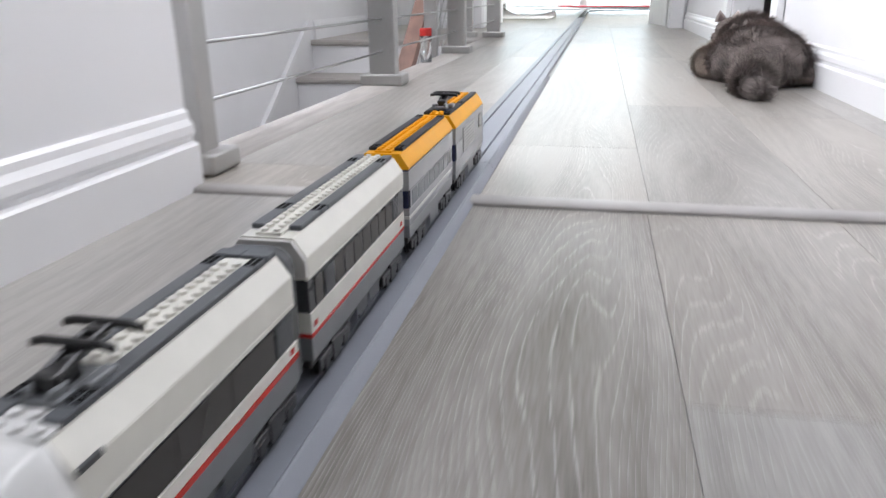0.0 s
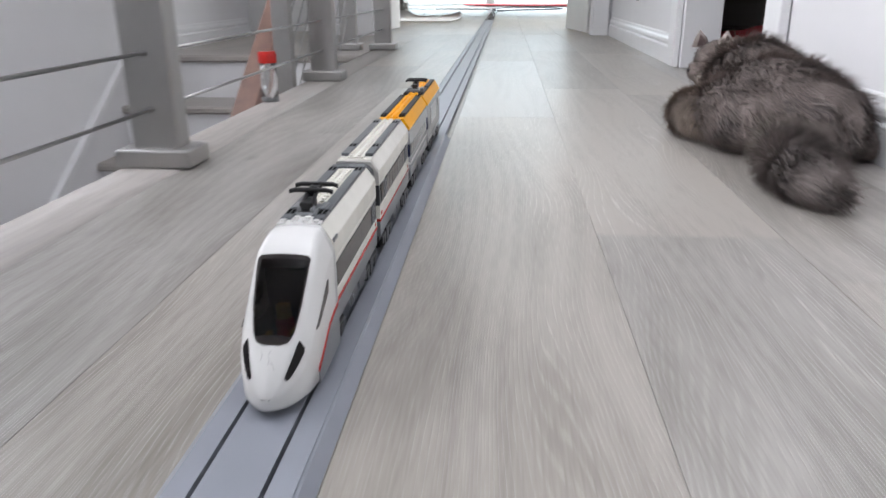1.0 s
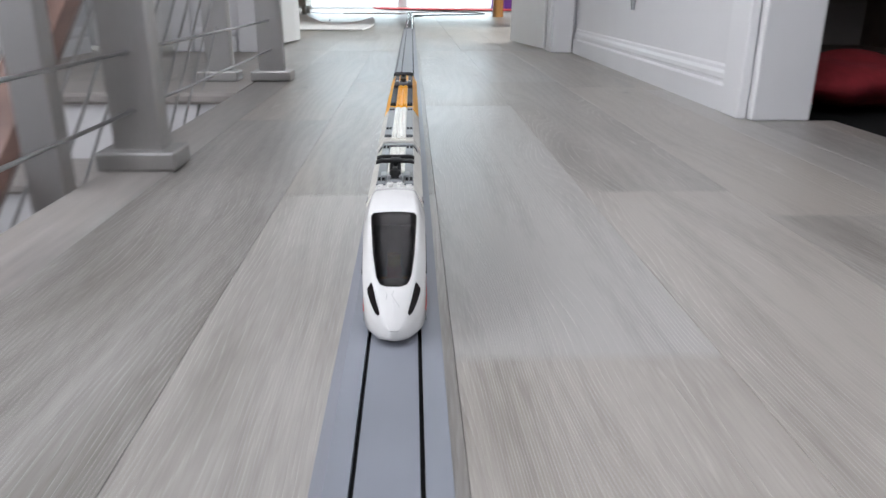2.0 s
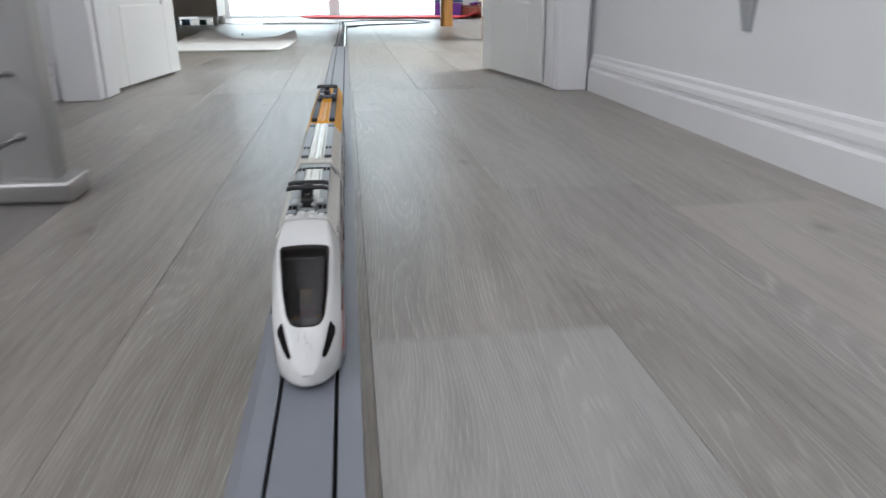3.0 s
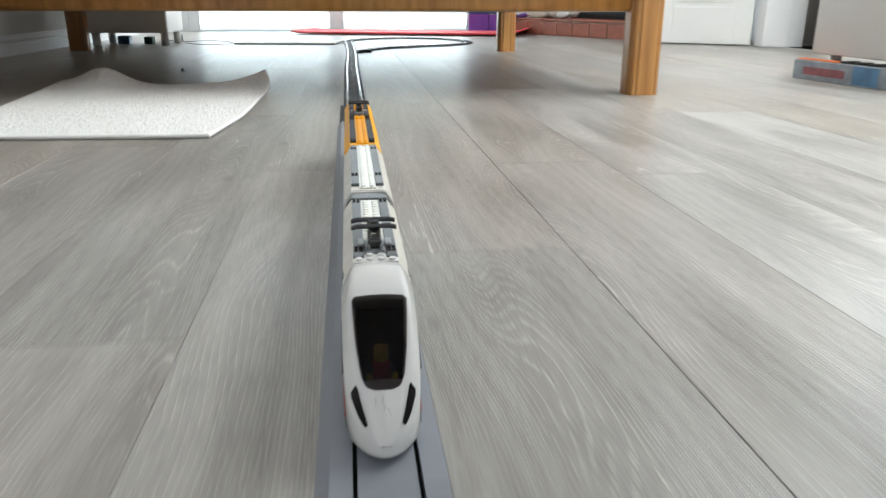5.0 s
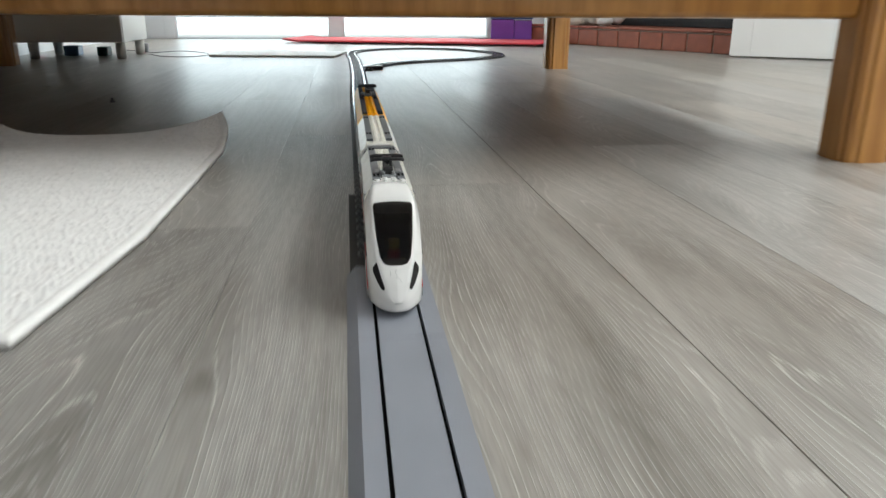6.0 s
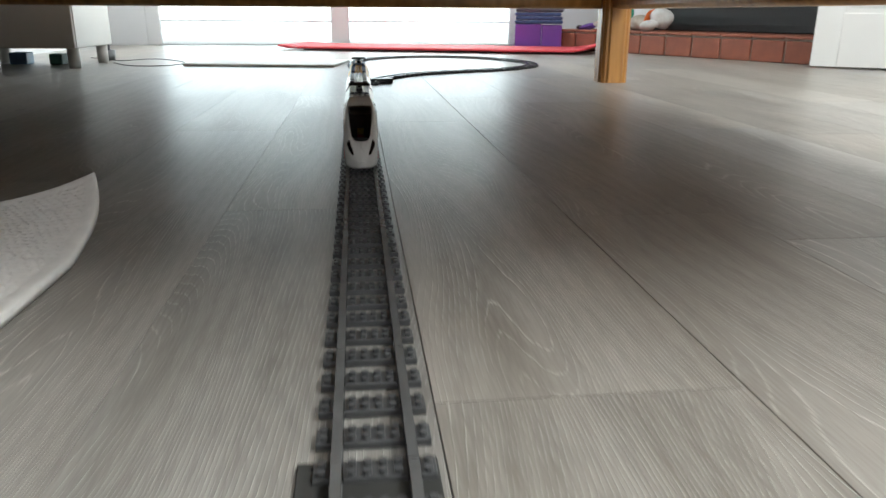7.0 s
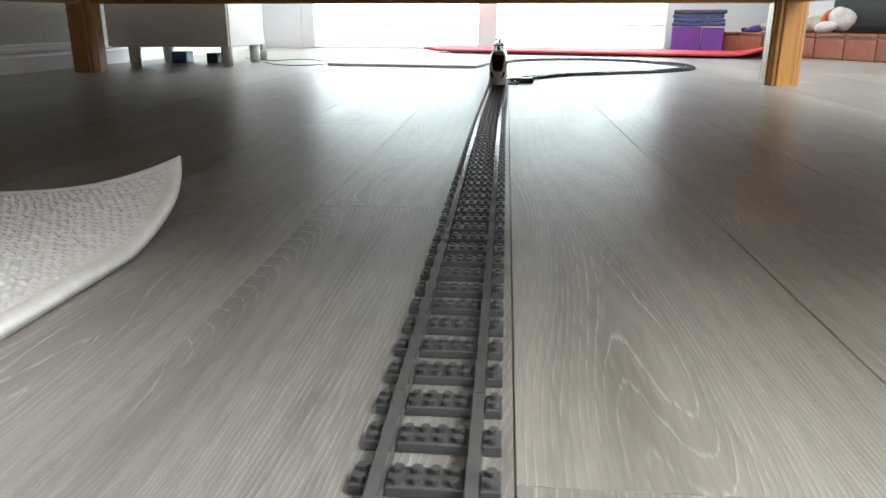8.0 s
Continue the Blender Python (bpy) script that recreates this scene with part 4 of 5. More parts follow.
    part("stripe_core", bx(-0.0236, y0, 0.0455, 0.0236, y1, 0.0485), M_CREAMP, car)
    part("end_wall", bx(-0.0238, y0 - 0.0002, 0.0765, 0.0238, y0 + 0.012, 0.0835), M_WHITEP, car)
    panel(car, "white_end", y0, y0 + 0.004, 0.0485, 0.083, M_WHITEP)
    for yy in (y0 + 0.008, y0 + 0.056, y0 + 0.104):
        panel(car, "window_pane", yy, yy + 0.0474, 0.0570, 0.0757, M_TINT, 0.0240)
    for i in range(8):
        panel(car, "louvre", y1 - 0.026 + 0.0026 * i, y1 - 0.0248 + 0.0026 * i, 0.058, 0.075, M_MIDGREY, 0.0246)
    panel(car, "badge", y1 - 0.011, y1 - 0.006, 0.0510, 0.0542, M_RED, 0.0243)
    slope_roof(car, y0, y1 - 0.001, 0.0797, 0.1065, M_CREAMP)
    for sx in (-1, 1):
        part("shoulder_slot", bx(sx * 0.0230 - 0.0014, y0 + 0.001, 0.0930, sx * 0.0230 + 0.0014, y0 + 0.015, 0.0962, 0.0005), M_DKGREY, car)
    stud_roof(car, y0 + 0.050, y1 - 0.013, 0.1065, M_CREAMP, "roof_studs")
    stud_roof(car, y0 - 0.0015, y0 + 0.0068, 0.1066, M_WHITEP, "front_studs", 4)
    stud_roof(car, y0 + 0.0070, y0 + 0.0152, 0.1065, M_WHITEP, "front_studs")
    roof_tiles(car, y0 + 0.0072, y1 - 0.012, 0.1065, M_TILEGREY, [y0 + 0.0175, y1 - 0.0265])
    part("cross_tile", bx(-0.016, y1 - 0.0117, 0.1067, -0.0002, y1 - 0.001, 0.1097, 0.0005), M_TILEGREY, car)
    part("cross_tile", bx(0.0002, y1 - 0.0117, 0.1067, 0.016, y1 - 0.001, 0.1097, 0.0005), M_TILEGREY, car)
    pantograph(car, y0 + 0.032, 0.1067)
    part("underframe", bx(-0.0215, 0.05, 0.024, 0.0215, y1, 0.031, 0.001), M_BLACK, car)
    for yy in (0.16, 0.20):
        panel(car, "equipment_box", yy, yy + 0.032, 0.020, 0.031, M_DKGREY, 0.0236)
    bogie(car, 0.108), bogie(car, 0.258)
    gangway(car, y1 + 0.0002, y1 + 0.009, 0.030, 0.1085, M_DKGREY)
    return car


def white_coach():
    car = empty("toy_train_white_coach")
    tagged(car, "cream white toy train coach with dark window band and red stripe", "toy train", "cars of the toy train")
    y0, y1 = 0.0, 0.222
    coach_shell(car, y0, y1, [(0.030, 0.0455, M_MIDGREY, 0.0004, "grey_skirt"), (0.0455, 0.0485, M_RED, 0, "red_stripe"), (0.0485, 0.062, M_CREAMP, 0, "lower_wall"), (0.062, 0.083, M_DKGREY, 0.0006, "window_band"), (0.083, 0.0848, M_CREAMP, 0, "upper_wall")])
    for yy in np.arange(0.045, 0.17, 0.020):
        panel(car, "window_pane", yy, yy + 0.018, 0.0640, 0.0815, M_TINT, 0.0240)
    for a in (0.026, 0.186):
        for i in range(8):
            panel(car, "louvre", a + 0.0022 * i, a + 0.0011 + 0.0022 * i, 0.064, 0.081, M_MIDGREY, 0.0245)
    panel(car, "door_pane", 0.010, 0.022, 0.0640, 0.0815, M_TINT, 0.0241)
    for a in (0.004, 0.208):
        panel(car, "badge", a, a + 0.0055, 0.0520, 0.0555, M_RED, 0.0243)
    slope_roof(car, y0, y1, 0.0850, 0.1090, M_CREAMP)
    slope_roof(car, -0.0035, -0.0003, 0.0860, 0.1080, M_FOOT, "roof_lip")
    stud_roof(car, y0 + 0.003, y1 - 0.003, 0.1090, M_CREAMP, "roof_studs")
    roof_tiles(car, 0.014, y1 - 0.004, 0.1090, M_TILEGREY, [0.048, y1 - 0.032])
    part("underframe", bx(-0.0215, 0, 0.024, 0.0215, y1, 0.031, 0.001), M_BLACK, car)
    for yy in (0.085, 0.115):
        panel(car, "equipment_box", yy, yy + 0.026, 0.020, 0.031, M_DKGREY, 0.0236)
    bogie(car, 0.040), bogie(car, y1 - 0.040)
    coupling(car, -0.013, -0.0005)
    return car


def orange_coach():
    car = empty("toy_train_orange_coach")
    tagged(car, "grey toy train coach with bright orange roof", "toy train", "cars of the toy train")
    y0, y1 = 0.0, 0.206
    coach_shell(car, y0, y1, [(0.030, 0.042, M_MIDGREY, 0.0004, "grey_skirt"), (0.042, 0.048, M_LTGREY, 0, "lower_wall"), (0.048, 0.051, M_WHITEP, 0, "white_stripe"), (0.051, 0.058, M_LTGREY, 0, "wall"), (0.058, 0.0745, M_NAVY, 0.0010, "navy_band"), (0.0745, 0.0922, M_LTGREY, 0, "upper_wall"), (0.0922, 0.0940, M_NAVY, 0.0006, "dark_gap")])
    panel(car, "window_frame", 0.004, y1 - 0.004, 0.0581, 0.0744, M_LTGREY, 0.0240)
    for yy in np.arange(0.010, 0.19, 0.0235):
        panel(car, "window_pane", yy, yy + 0.020, 0.0592, 0.0735, M_BLUEWIN, 0.0243)
    slope_roof(car, y0, y1, 0.0940, 0.1080, M_ORANGE, "roof", 0.0122)
    stud_roof(car, y0 + 0.003, y1 - 0.003, 0.1080, M_ORANGE, "roof_studs")
    roof_tiles(car, 0.012, y1 - 0.006, 0.1080, M_ROOFGREY, [0.0122, y1 - 0.0190])
    part("underframe", bx(-0.0215, 0, 0.024, 0.0215, y1, 0.031, 0.001), M_BLACK, car)
    panel(car, "equipment_box", 0.085, 0.125, 0.018, 0.031, M_MIDGREY, 0.0236)
    bogie(car, 0.036), bogie(car, y1 - 0.036)
    coupling(car, -0.018, -0.0005)
    return car


def orange_engine():
    car = empty("toy_train_orange_engine")
    tagged(car, "grey toy train engine with orange roof and louvred sides", "toy train", "cars of the toy train")
    y0, y1 = 0.0, 0.222
    coach_shell(car, y0, y1 - 0.012, [(0.030, 0.036, M_MIDGREY, 0.0004, "grey_skirt"), (0.036, 0.052, M_LTGREY, 0, "lower_wall"), (0.052, 0.072, M_NAVY, 0.0010, "navy_band"), (0.072, 0.0910, M_LTGREY, 0.0, "wall")])
    panel(car, "side_wall", 0.004, y1 - 0.0125, 0.0521, 0.0719, M_LTGREY, 0.0240)
    part("cab_front", bx(-0.0235, y1 - 0.0118, 0.030, 0.0235, y1, 0.075, 0.006, 3), M_LTGREY, car)
    for i in range(7):
        panel(car, "louvre", 0.050, 0.130, 0.0548 + 0.0042 * i, 0.0566 + 0.0042 * i, M_WHITEP, 0.0250)
    panel(car, "louvre_back", 0.048, 0.132, 0.0535, 0.0835, M_BLACK, 0.0244)
    panel(car, "cab_window", 0.172, 0.194, 0.064, 0.082, M_TINT, 0.0245)
    slope_roof(car, y0, y1 - 0.014, 0.0912, 0.1060, M_ORANGE, "roof", 0.0128)
    part("roof_deck", bx(-0.0079, 0.022, 0.1062, 0.0079, 0.085, 0.1085, 0.0006), M_NAVY, car)
    roof_tiles(car, 0.006, y1 - 0.022, 0.1060, M_ROOFGREY, [0.0062, 0.086])
    stud_roof(car, 0.003, 0.0215, 0.1060, M_ORANGE, "roof_studs")
    stud_roof(car, 0.090, y1 - 0.022, 0.1060, M_ORANGE, "roof_studs")
    pantograph(car, 0.044, 0.1085)
    part("underframe", bx(-0.0215, 0, 0.024, 0.0215, y1 - 0.01, 0.031, 0.001), M_BLACK, car)
    panel(car, "equipment_box", 0.09, 0.13, 0.018, 0.031, M_MIDGREY, 0.0236)
    bogie(car, 0.040), bogie(car, y1 - 0.048)
    coupling(car, -0.018, -0.0005)
    return car


CARS = [(nose_car(), 0.0), (white_coach(), 0.316), (orange_coach(), 0.558), (orange_engine(), 0.784)]

# ---- grey cat lying by the wall ----
cat = empty("cat", pose(0.0, 0.0, 0.0))
tagged(cat, "long-haired grey brown cat lying on the floor by the wall", "cat")
rng = np.random.default_rng(5)


def fur(name, parent, blobs, count, length, material, droop=0.6, flow=(0, -1, 0)):
    """Skin of ellipsoids plus short tapered strands that lie along the flow."""
    bm = bmesh.new()
    for c, r, rot in blobs:
        blob(bm, c, r, rot, 4, 0.08, 20)
    flow = Vector(flow).normalized()
    # skin faces get the dark colour that reads as shadow in the gaps
    for f in bm.faces:
        f.material_index = 1
    area = [r[0] * r[1] + r[1] * r[2] + r[0] * r[2] for _, r, _ in blobs]
    for (c, r, rot), a in zip(blobs, area):
        R = Euler([radians(q) for q in rot]).to_matrix()
        for _ in range(int(2.2 * count * a / sum(area))):
            d = Vector(rng.normal(size=3)).normalized()
            p = R @ Vector((d.x * r[0], d.y * r[1], d.z * r[2])) + Vector(c)
            if p.z < 0.004:
                continue
            nrm = (R @ Vector((d.x / r[0], d.y / r[1], d.z / r[2]))).normalized()
            tang = (flow - nrm * flow.dot(nrm))
            tang = (tang + Vector(rng.normal(size=3)) * max(0.0, 0.6 - tang.length)).normalized()
            wave = noise.noise_vector(p * 34) * 0.62
            tang = (tang + wave + Vector(rng.normal(size=3)) * 0.12)
            tang = (tang - nrm * tang.dot(nrm)).normalized()
            ln = length * (0.55 + 0.9 * rng.random())
            side = nrm.cross(tang).normalized() * (0.0008 + 0.0011 * rng.random())
            mid = p + nrm * ln * 0.17 + tang * ln * 0.5
            tip = p + nrm * ln * (0.16 + 0.42 * rng.random() ** 2 - 0.12 * droop) + tang * ln * 1.1
            if tip.z < 0.001:
                tip.z = 0.001
            v = [bm.verts.new(q) for q in (p - side, p + side, mid + side * 0.7, mid - side * 0.7, tip)]
            bm.faces.new(v[:4])
            bm.faces.new((v[3], v[2], v[4]))
    ob = part(name, bm, material, parent, "", True)
    ob.data.materials.append(M_FURGAP)
    return ob


fur("body", cat, [((0.620, 2.37, 0.070), (0.096, 0.15, 0.070), (0, 0, 8)), ((0.632, 2.29, 0.060), (0.086, 0.10, 0.060), (0, 0, 0)), ((0.615, 2.49, 0.086), (0.072, 0.09, 0.074), (0, 0, 10)), ((0.56, 2.36, 0.053), (0.066, 0.12, 0.056), (0, 0, 5))], 30000, 0.042, M_FUR, 0.7, (0.15, -1, -0.35))
fur("chest", cat, [((0.520, 2.43, 0.040), (0.052, 0.085, 0.044), (0, 0, 15))], 7000, 0.026, M_FURLIGHT, 0.7, (-0.5, -0.7, -0.5))
tail_line = [(0.600, 2.25, 0.040), (0.587, 2.20, 0.032), (0.576, 2.16, 0.029), (0.567, 2.125, 0.029), (0.557, 2.09, 0.031), (0.549, 2.055, 0.032), (0.544, 2.02, 0.030), (0.541, 1.985, 0.026)]
tail_size = (0.030, 0.030, 0.028, 0.026, 0.029, 0.030, 0.028, 0.022)
bone = [(c, (r, 0.040, r * 0.93), (0, 0, 14)) for c, r in zip(tail_line, tail_size)]
fur("tail_root", cat, bone[:3], 8000, 0.036, M_FURPALE, 0.7, (0.1, -1, -0.1))
fur("tail", cat, bone[3:], 13000, 0.034, M_FURTAIL, 0.8, (0.30, -1, -0.15))
fur("ruff", cat, [((0.605, 2.575, 0.118), (0.020, 0.05, 0.046), (0, 12, 52))], 2600, 0.022, M_FURPALE, 0.7, (0.6, -0.6, -0.5))
head = fur("head", cat, [((0.582, 2.632, 0.120), (0.043, 0.042, 0.038), (0, 0, 0)), ((0.553, 2.640, 0.099), (0.024, 0.024, 0.019), (0, 0, 0))], 8000, 0.012, M_FUR, 0.9, (0.8, -0.3, -0.3))
fur("cheek", cat, [((0.560, 2.616, 0.088), (0.022, 0.016, 0.014), (0, 0, 0))], 1200, 0.010, M_FURPALE, 0.9, (0.8, -0.3, -0.3))
for dx, dy in ((-0.028, 0.018), (0.014, -0.012)):
    bm = bmesh.new()
    c = Vector((0.578 + dx, 2.632 + dy, 0.147))
    base = [c + Vector((math.cos(a) * 0.018, math.sin(a) * 0.010, 0)) for a in np.linspace(0, math.tau, 10, endpoint=False)]
    midr = [c + Vector((math.cos(a) * 0.013, math.sin(a) * 0.007 + 0.001, 0.018)) for a in np.linspace(0, math.tau, 10, endpoint=False)]
    tip = bm.verts.new(c + Vector((dx * 0.15, 0.001, 0.036)))
    vs, ms = [bm.verts.new(p) for p in base], [bm.verts.new(p) for p in midr]
    for i in range(10):
        j = (i + 1) % 10
        bm.faces.new((vs[i], vs[j], ms[j], ms[i]))
        bm.faces.new((ms[i], ms[j], tip))
    bm.faces.new(vs[::-1])
    ear = part("ear", bm, M_FUR, head, "", True)
    bm = bmesh.new()
    q = [bm.verts.new(c + Vector(o)) for o in ((-0.010, -0.0100, 0.003), (0.010, -0.0100, 0.003), (0.006, -0.0068, 0.016), (dx * 0.13, -0.003, 0.026), (-0.006, -0.0068, 0.016))]
    bm.faces.new(q)
    bmesh.ops.solidify(bm, geom=bm.faces[:], thickness=0.001)
    part("inner_ear", bm, M_SKIN, head)
part("eye", blob(bmesh.new(), (0.5565, 2.6035, 0.114), (0.0052, 0.0045, 0.0052), (0, 0, 0), 2), M_EYE, head, "", True)
part("nose", blob(bmesh.new(), (0.529, 2.636, 0.101), (0.005, 0.005, 0.004), (0, 0, 0), 2), M_NOSE, head, "", True)
for c, r, rot in (((0.705, 2.245, 0.024), (0.062, 0.030, 0.023), (0, 0, 5)), ((0.690, 2.285, 0.045), (0.052, 0.055, 0.045), (0, 0, 0))):
    fur("hind_leg", cat, [(c, r, rot)], 4000, 0.016, M_FUR, 0.8, (0.9, -0.4, -0.2))

# ---- side room seen through the doorway ----
shelf = empty("bookshelf", pose(1.50, 4.28, 0, 0, 0, 90))
tagged(shelf, "dark wooden shelf unit in the unlit side room", "shelf")
for y in (-0.6, 0.0, 0.6):
    part("upright", bx(0, y - 0.012, 0, 0.3, y + 0.012, 1.6), M_DARKWOOD, shelf)
for z in (0.08, 0.42, 0.8, 1.2, 1.58):
    part("shelf_board", bx(0, -0.588, z, 0.3, 0.588, z + 0.02), M_DARKWOOD, shelf)
bm = bmesh.new()
blob(bm, (1.12, 4.03, 0.052), (0.19, 0.20, 0.064), (0, 0, 0), 4, 0.3, 9)
tagged(part("blanket", bm, M_REDCLOTH, None, "", True), "crumpled dark red blanket on the side room floor", "blanket")

# ---- low amber pine table ----
table = empty("low_table")
tagged(table, "large low amber pine table frame on thick legs", "table")
LEGS = [(0.905, 7.975), (0.903, 10.055), (-1.57, 10.36), (-1.60, 8.26)]


def pine_leg(x, y):
    h = 0.052
    c = 0.020
    prof = [(-h, -h + c), (-h + c, -h), (h - c, -h), (h, -h + c), (h, h - c), (h - c, h), (-h + c, h), (-h, h - c)]
    bm = bmesh.new()
    a = [bm.verts.new((x + p, y + q, 0)) for p, q in prof]
    b = [bm.verts.new((x + p, y + q, 0.33)) for p, q in prof]
    bm.faces.new(a[::-1]), bm.faces.new(b)
    for i in range(8):
        bm.faces.new((a[i], a[(i + 1) % 8], b[(i + 1) % 8], b[i]))
    bmesh.ops.bevel(bm, geom=[e for e in bm.edges if abs(e.verts[0].co.z - e.verts[1].co.z) > 0.1], offset=0.008, segments=2, affect="EDGES")
    return part("leg", bm, M_PINE, table, "thick amber pine leg")


for x, y in LEGS:
    pine_leg(x, y)
railp = [(-0.028, 0.262), (-0.020, 0.252), (0.0, 0.249), (0.020, 0.252), (0.028, 0.262), (0.030, 0.30), (0.026, 0.329), (-0.026, 0.329), (-0.030, 0.30)]
for (xa, ya), (xb, yb) in ((LEGS[0], LEGS[3]), (LEGS[1], LEGS[2]), (LEGS[0], LEGS[1]), (LEGS[3], LEGS[2])):
    d = Vector((xb - xa, yb - ya)).normalized() * 0.053
    part("apron_rail", sweep(bmesh.new(), railp, [(xa + d.x, ya + d.y), (xb - d.x, yb - d.y)]), M_PINE, table, "rounded amber pine rail", True)
# unseen top that casts the floor shadow; rear boards added to shade the cabinet
for i in range(16):
    y0 = 7.90 + i * 0.172
    x1 = 0.965
    part("unseen_top_board", bx(-1.74, y0, 0.331, x1, y0 + 0.168, 0.362, 0.004), M_PINE, table)

# ---- rugs and mats ----
def rug():
    thing = empty("white_rug")
    tagged(thing, "white ribbed woven cotton rug with curled corners", "rug")
    NX, NY = 300, 490
    c00, c10, c11, c01 = Vector((-0.905, 7.325, 0)), Vector((-0.315, 7.292, 0)), Vector((-0.300, 8.270, 0)), Vector((-0.985, 8.36, 0))
    bm = bmesh.new()
    grid = []
    for j in range(NY + 1):
        v = j / NY
        row = []
        for i in range(NX + 1):
            u = i / NX
            p = (c00 * (1 - u) + c10 * u) * (1 - v) + (c01 * (1 - u) + c11 * u) * v
            z = 0.008
            z += 0.052 * max(0, (u - 0.45) / 0.55) ** 3.4 * max(0, (v - 0.84) / 0.16) ** 1.3
            z += 0.055 * math.exp(-((u - 0.22) / 0.13) ** 2) * max(0, (v - 0.6) / 0.4) ** 1.6
            z += 0.012 * max(0, 0.25 - u) / 0.25 * max(0, v - 0.2)
            edge = min(u * 0.59, (1 - u) * 0.59, v * 0.98, (1 - v) * 0.98)
            if edge > 0.013:
                row_no = math.floor(v * 0.98 / 0.0076)
                a = u * 0.59 / 0.0076 + 0.5 * (row_no % 2) + 0.35 * noise.noise((u * 40, v * 70, 3))
                fa, fb = a % 1 - 0.5, v * 0.98 / 0.0076 % 1 - 0.5
                tall = 0.75 + 0.5 * noise.noise((math.floor(a) * 3.7, row_no * 5.3, 0.5))
                z += 0.0056 * tall * math.sqrt(max(0.0, 1 - 3.4 * (fa * fa + fb * fb)))
            else:
                z += 0.0034 * math.sqrt(max(0.0, 1 - ((edge - 0.0065) / 0.0068) ** 2))
            bulge = 0.029 * min(1, v / 0.3) * (1 if v < 0.9 else max(0.2, 1 - ((v - 0.9) / 0.1) ** 2 * 0.8))
            row.append(bm.verts.new((p.x + bulge * u, p.y, z)))
        grid.append(row)
    for a, b in zip(grid, grid[1:]):
        for i in range(NX):
            bm.faces.new((a[i], a[i + 1], b[i + 1], b[i]))
    low = [[bm.verts.new(v.co - Vector((0, 0, 0.0075))) for v in row] for row in grid]
    for a, b in zip(low, low[1:]):
        for i in range(NX):
            bm.faces.new((a[i], b[i], b[i + 1], a[i + 1]))
    rim = [(0, i) for i in range(NX)] + [(j, NX) for j in range(NY)] + [(NY, i) for i in range(NX, 0, -1)] + [(j, 0) for j in range(NY, 0, -1)]
    for (a, b), (c, d) in zip(rim, rim[1:] + rim[:1]):
        bm.faces.new((low[a][b], low[c][d], grid[c][d], grid[a][b]))
    part("weave", bm, M_RUG, thing, "", True)
    return thing


rug()
bm = bx(-0.68, 0, 0, 0, 0.42, 0.012, 0.004, 2)
pad = part("white_pad", bm, M_PAD)
pad.matrix_basis = pose(-0.10, 10.80, 0, 0, 0, -9)
tagged(pad, "flat white rectangular foam pad on the floor", "pad")


def yoga():
    thing = empty("exercise_mat")
    tagged(thing, "long red foam exercise mat with a curled end", "mat")
    bm = bmesh.new()
    rows = []
    n = 60
    for i in range(n + 1):
        u = i / n
        lift = 0.05 * max(0, (u - 0.90) / 0.10) ** 2 + 0.012 * max(0, 0.04 - u) / 0.04
        p = Vector((-0.50, 12.42, 0)) * (1 - u) + Vector((1.44, 11.80, 0)) * u
        d = Vector((0.3, 0.94, 0)).normalized() * 0.62
        rows.append([bm.verts.new((p + d * f + Vector((0, 0, 0.012 + lift * (1 - 0.3 * f) + 0.003 * noise.noise((u * 9, f * 3, 1))))).to_tuple()) for f in np.linspace(0, 1, 7)])
    for a, b in zip(rows, rows[1:]):
        for k in range(6):
            bm.faces.new((a[k], b[k], b[k + 1], a[k + 1]))
    bmesh.ops.recalc_face_normals(bm, faces=bm.faces)
    bmesh.ops.solidify(bm, geom=bm.faces[:], thickness=0.012)
    part("foam_sheet", bm, M_YOGA, thing, "", True)


yoga()


# ---- cabinets on feet ----
def cabinet(name, x0, y0, x1, y1, zf, h, label, feet, fr=0.026):
    thing = empty(name)
    tagged(thing, label, "cabinet")
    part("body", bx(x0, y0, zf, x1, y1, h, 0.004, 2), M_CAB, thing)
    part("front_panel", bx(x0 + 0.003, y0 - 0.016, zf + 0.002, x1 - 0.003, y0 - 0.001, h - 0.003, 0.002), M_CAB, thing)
    for x, y in feet:
        part("foot", cyl(cyl(bmesh.new(), (x, y, 0.004), (x, y, zf), fr * 0.9, 20, fr), (x, y, 0), (x, y, 0.004), fr * 0.8, 20, fr * 0.9), M_FOOT, thing, "", True)
    return thing


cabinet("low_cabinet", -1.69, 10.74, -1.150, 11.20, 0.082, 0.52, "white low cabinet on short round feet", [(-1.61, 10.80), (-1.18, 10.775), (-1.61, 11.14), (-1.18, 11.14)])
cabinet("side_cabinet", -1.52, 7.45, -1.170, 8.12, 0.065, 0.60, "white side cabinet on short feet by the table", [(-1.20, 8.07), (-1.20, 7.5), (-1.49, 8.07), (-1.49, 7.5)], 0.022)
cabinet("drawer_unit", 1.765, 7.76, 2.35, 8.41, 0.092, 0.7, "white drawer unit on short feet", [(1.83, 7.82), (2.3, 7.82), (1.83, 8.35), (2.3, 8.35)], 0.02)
tagged(part("storage_box", bx(-1.545, 11.02, 0, -1.47, 11.1, 0.052, 0.003), M_BOXBLUE), "small blue box under the cabinet", "box")
tagged(part("storage_box", bx(-1.375, 11.02, 0, -1.32, 11.1, 0.046, 0.003), M_BOXGREEN), "small dark green box under the cabinet", "box")
# foot of some unseen furniture; the thin pole above it is added
st = empty("furniture_foot", pose(-1.215, 11.34, 0))
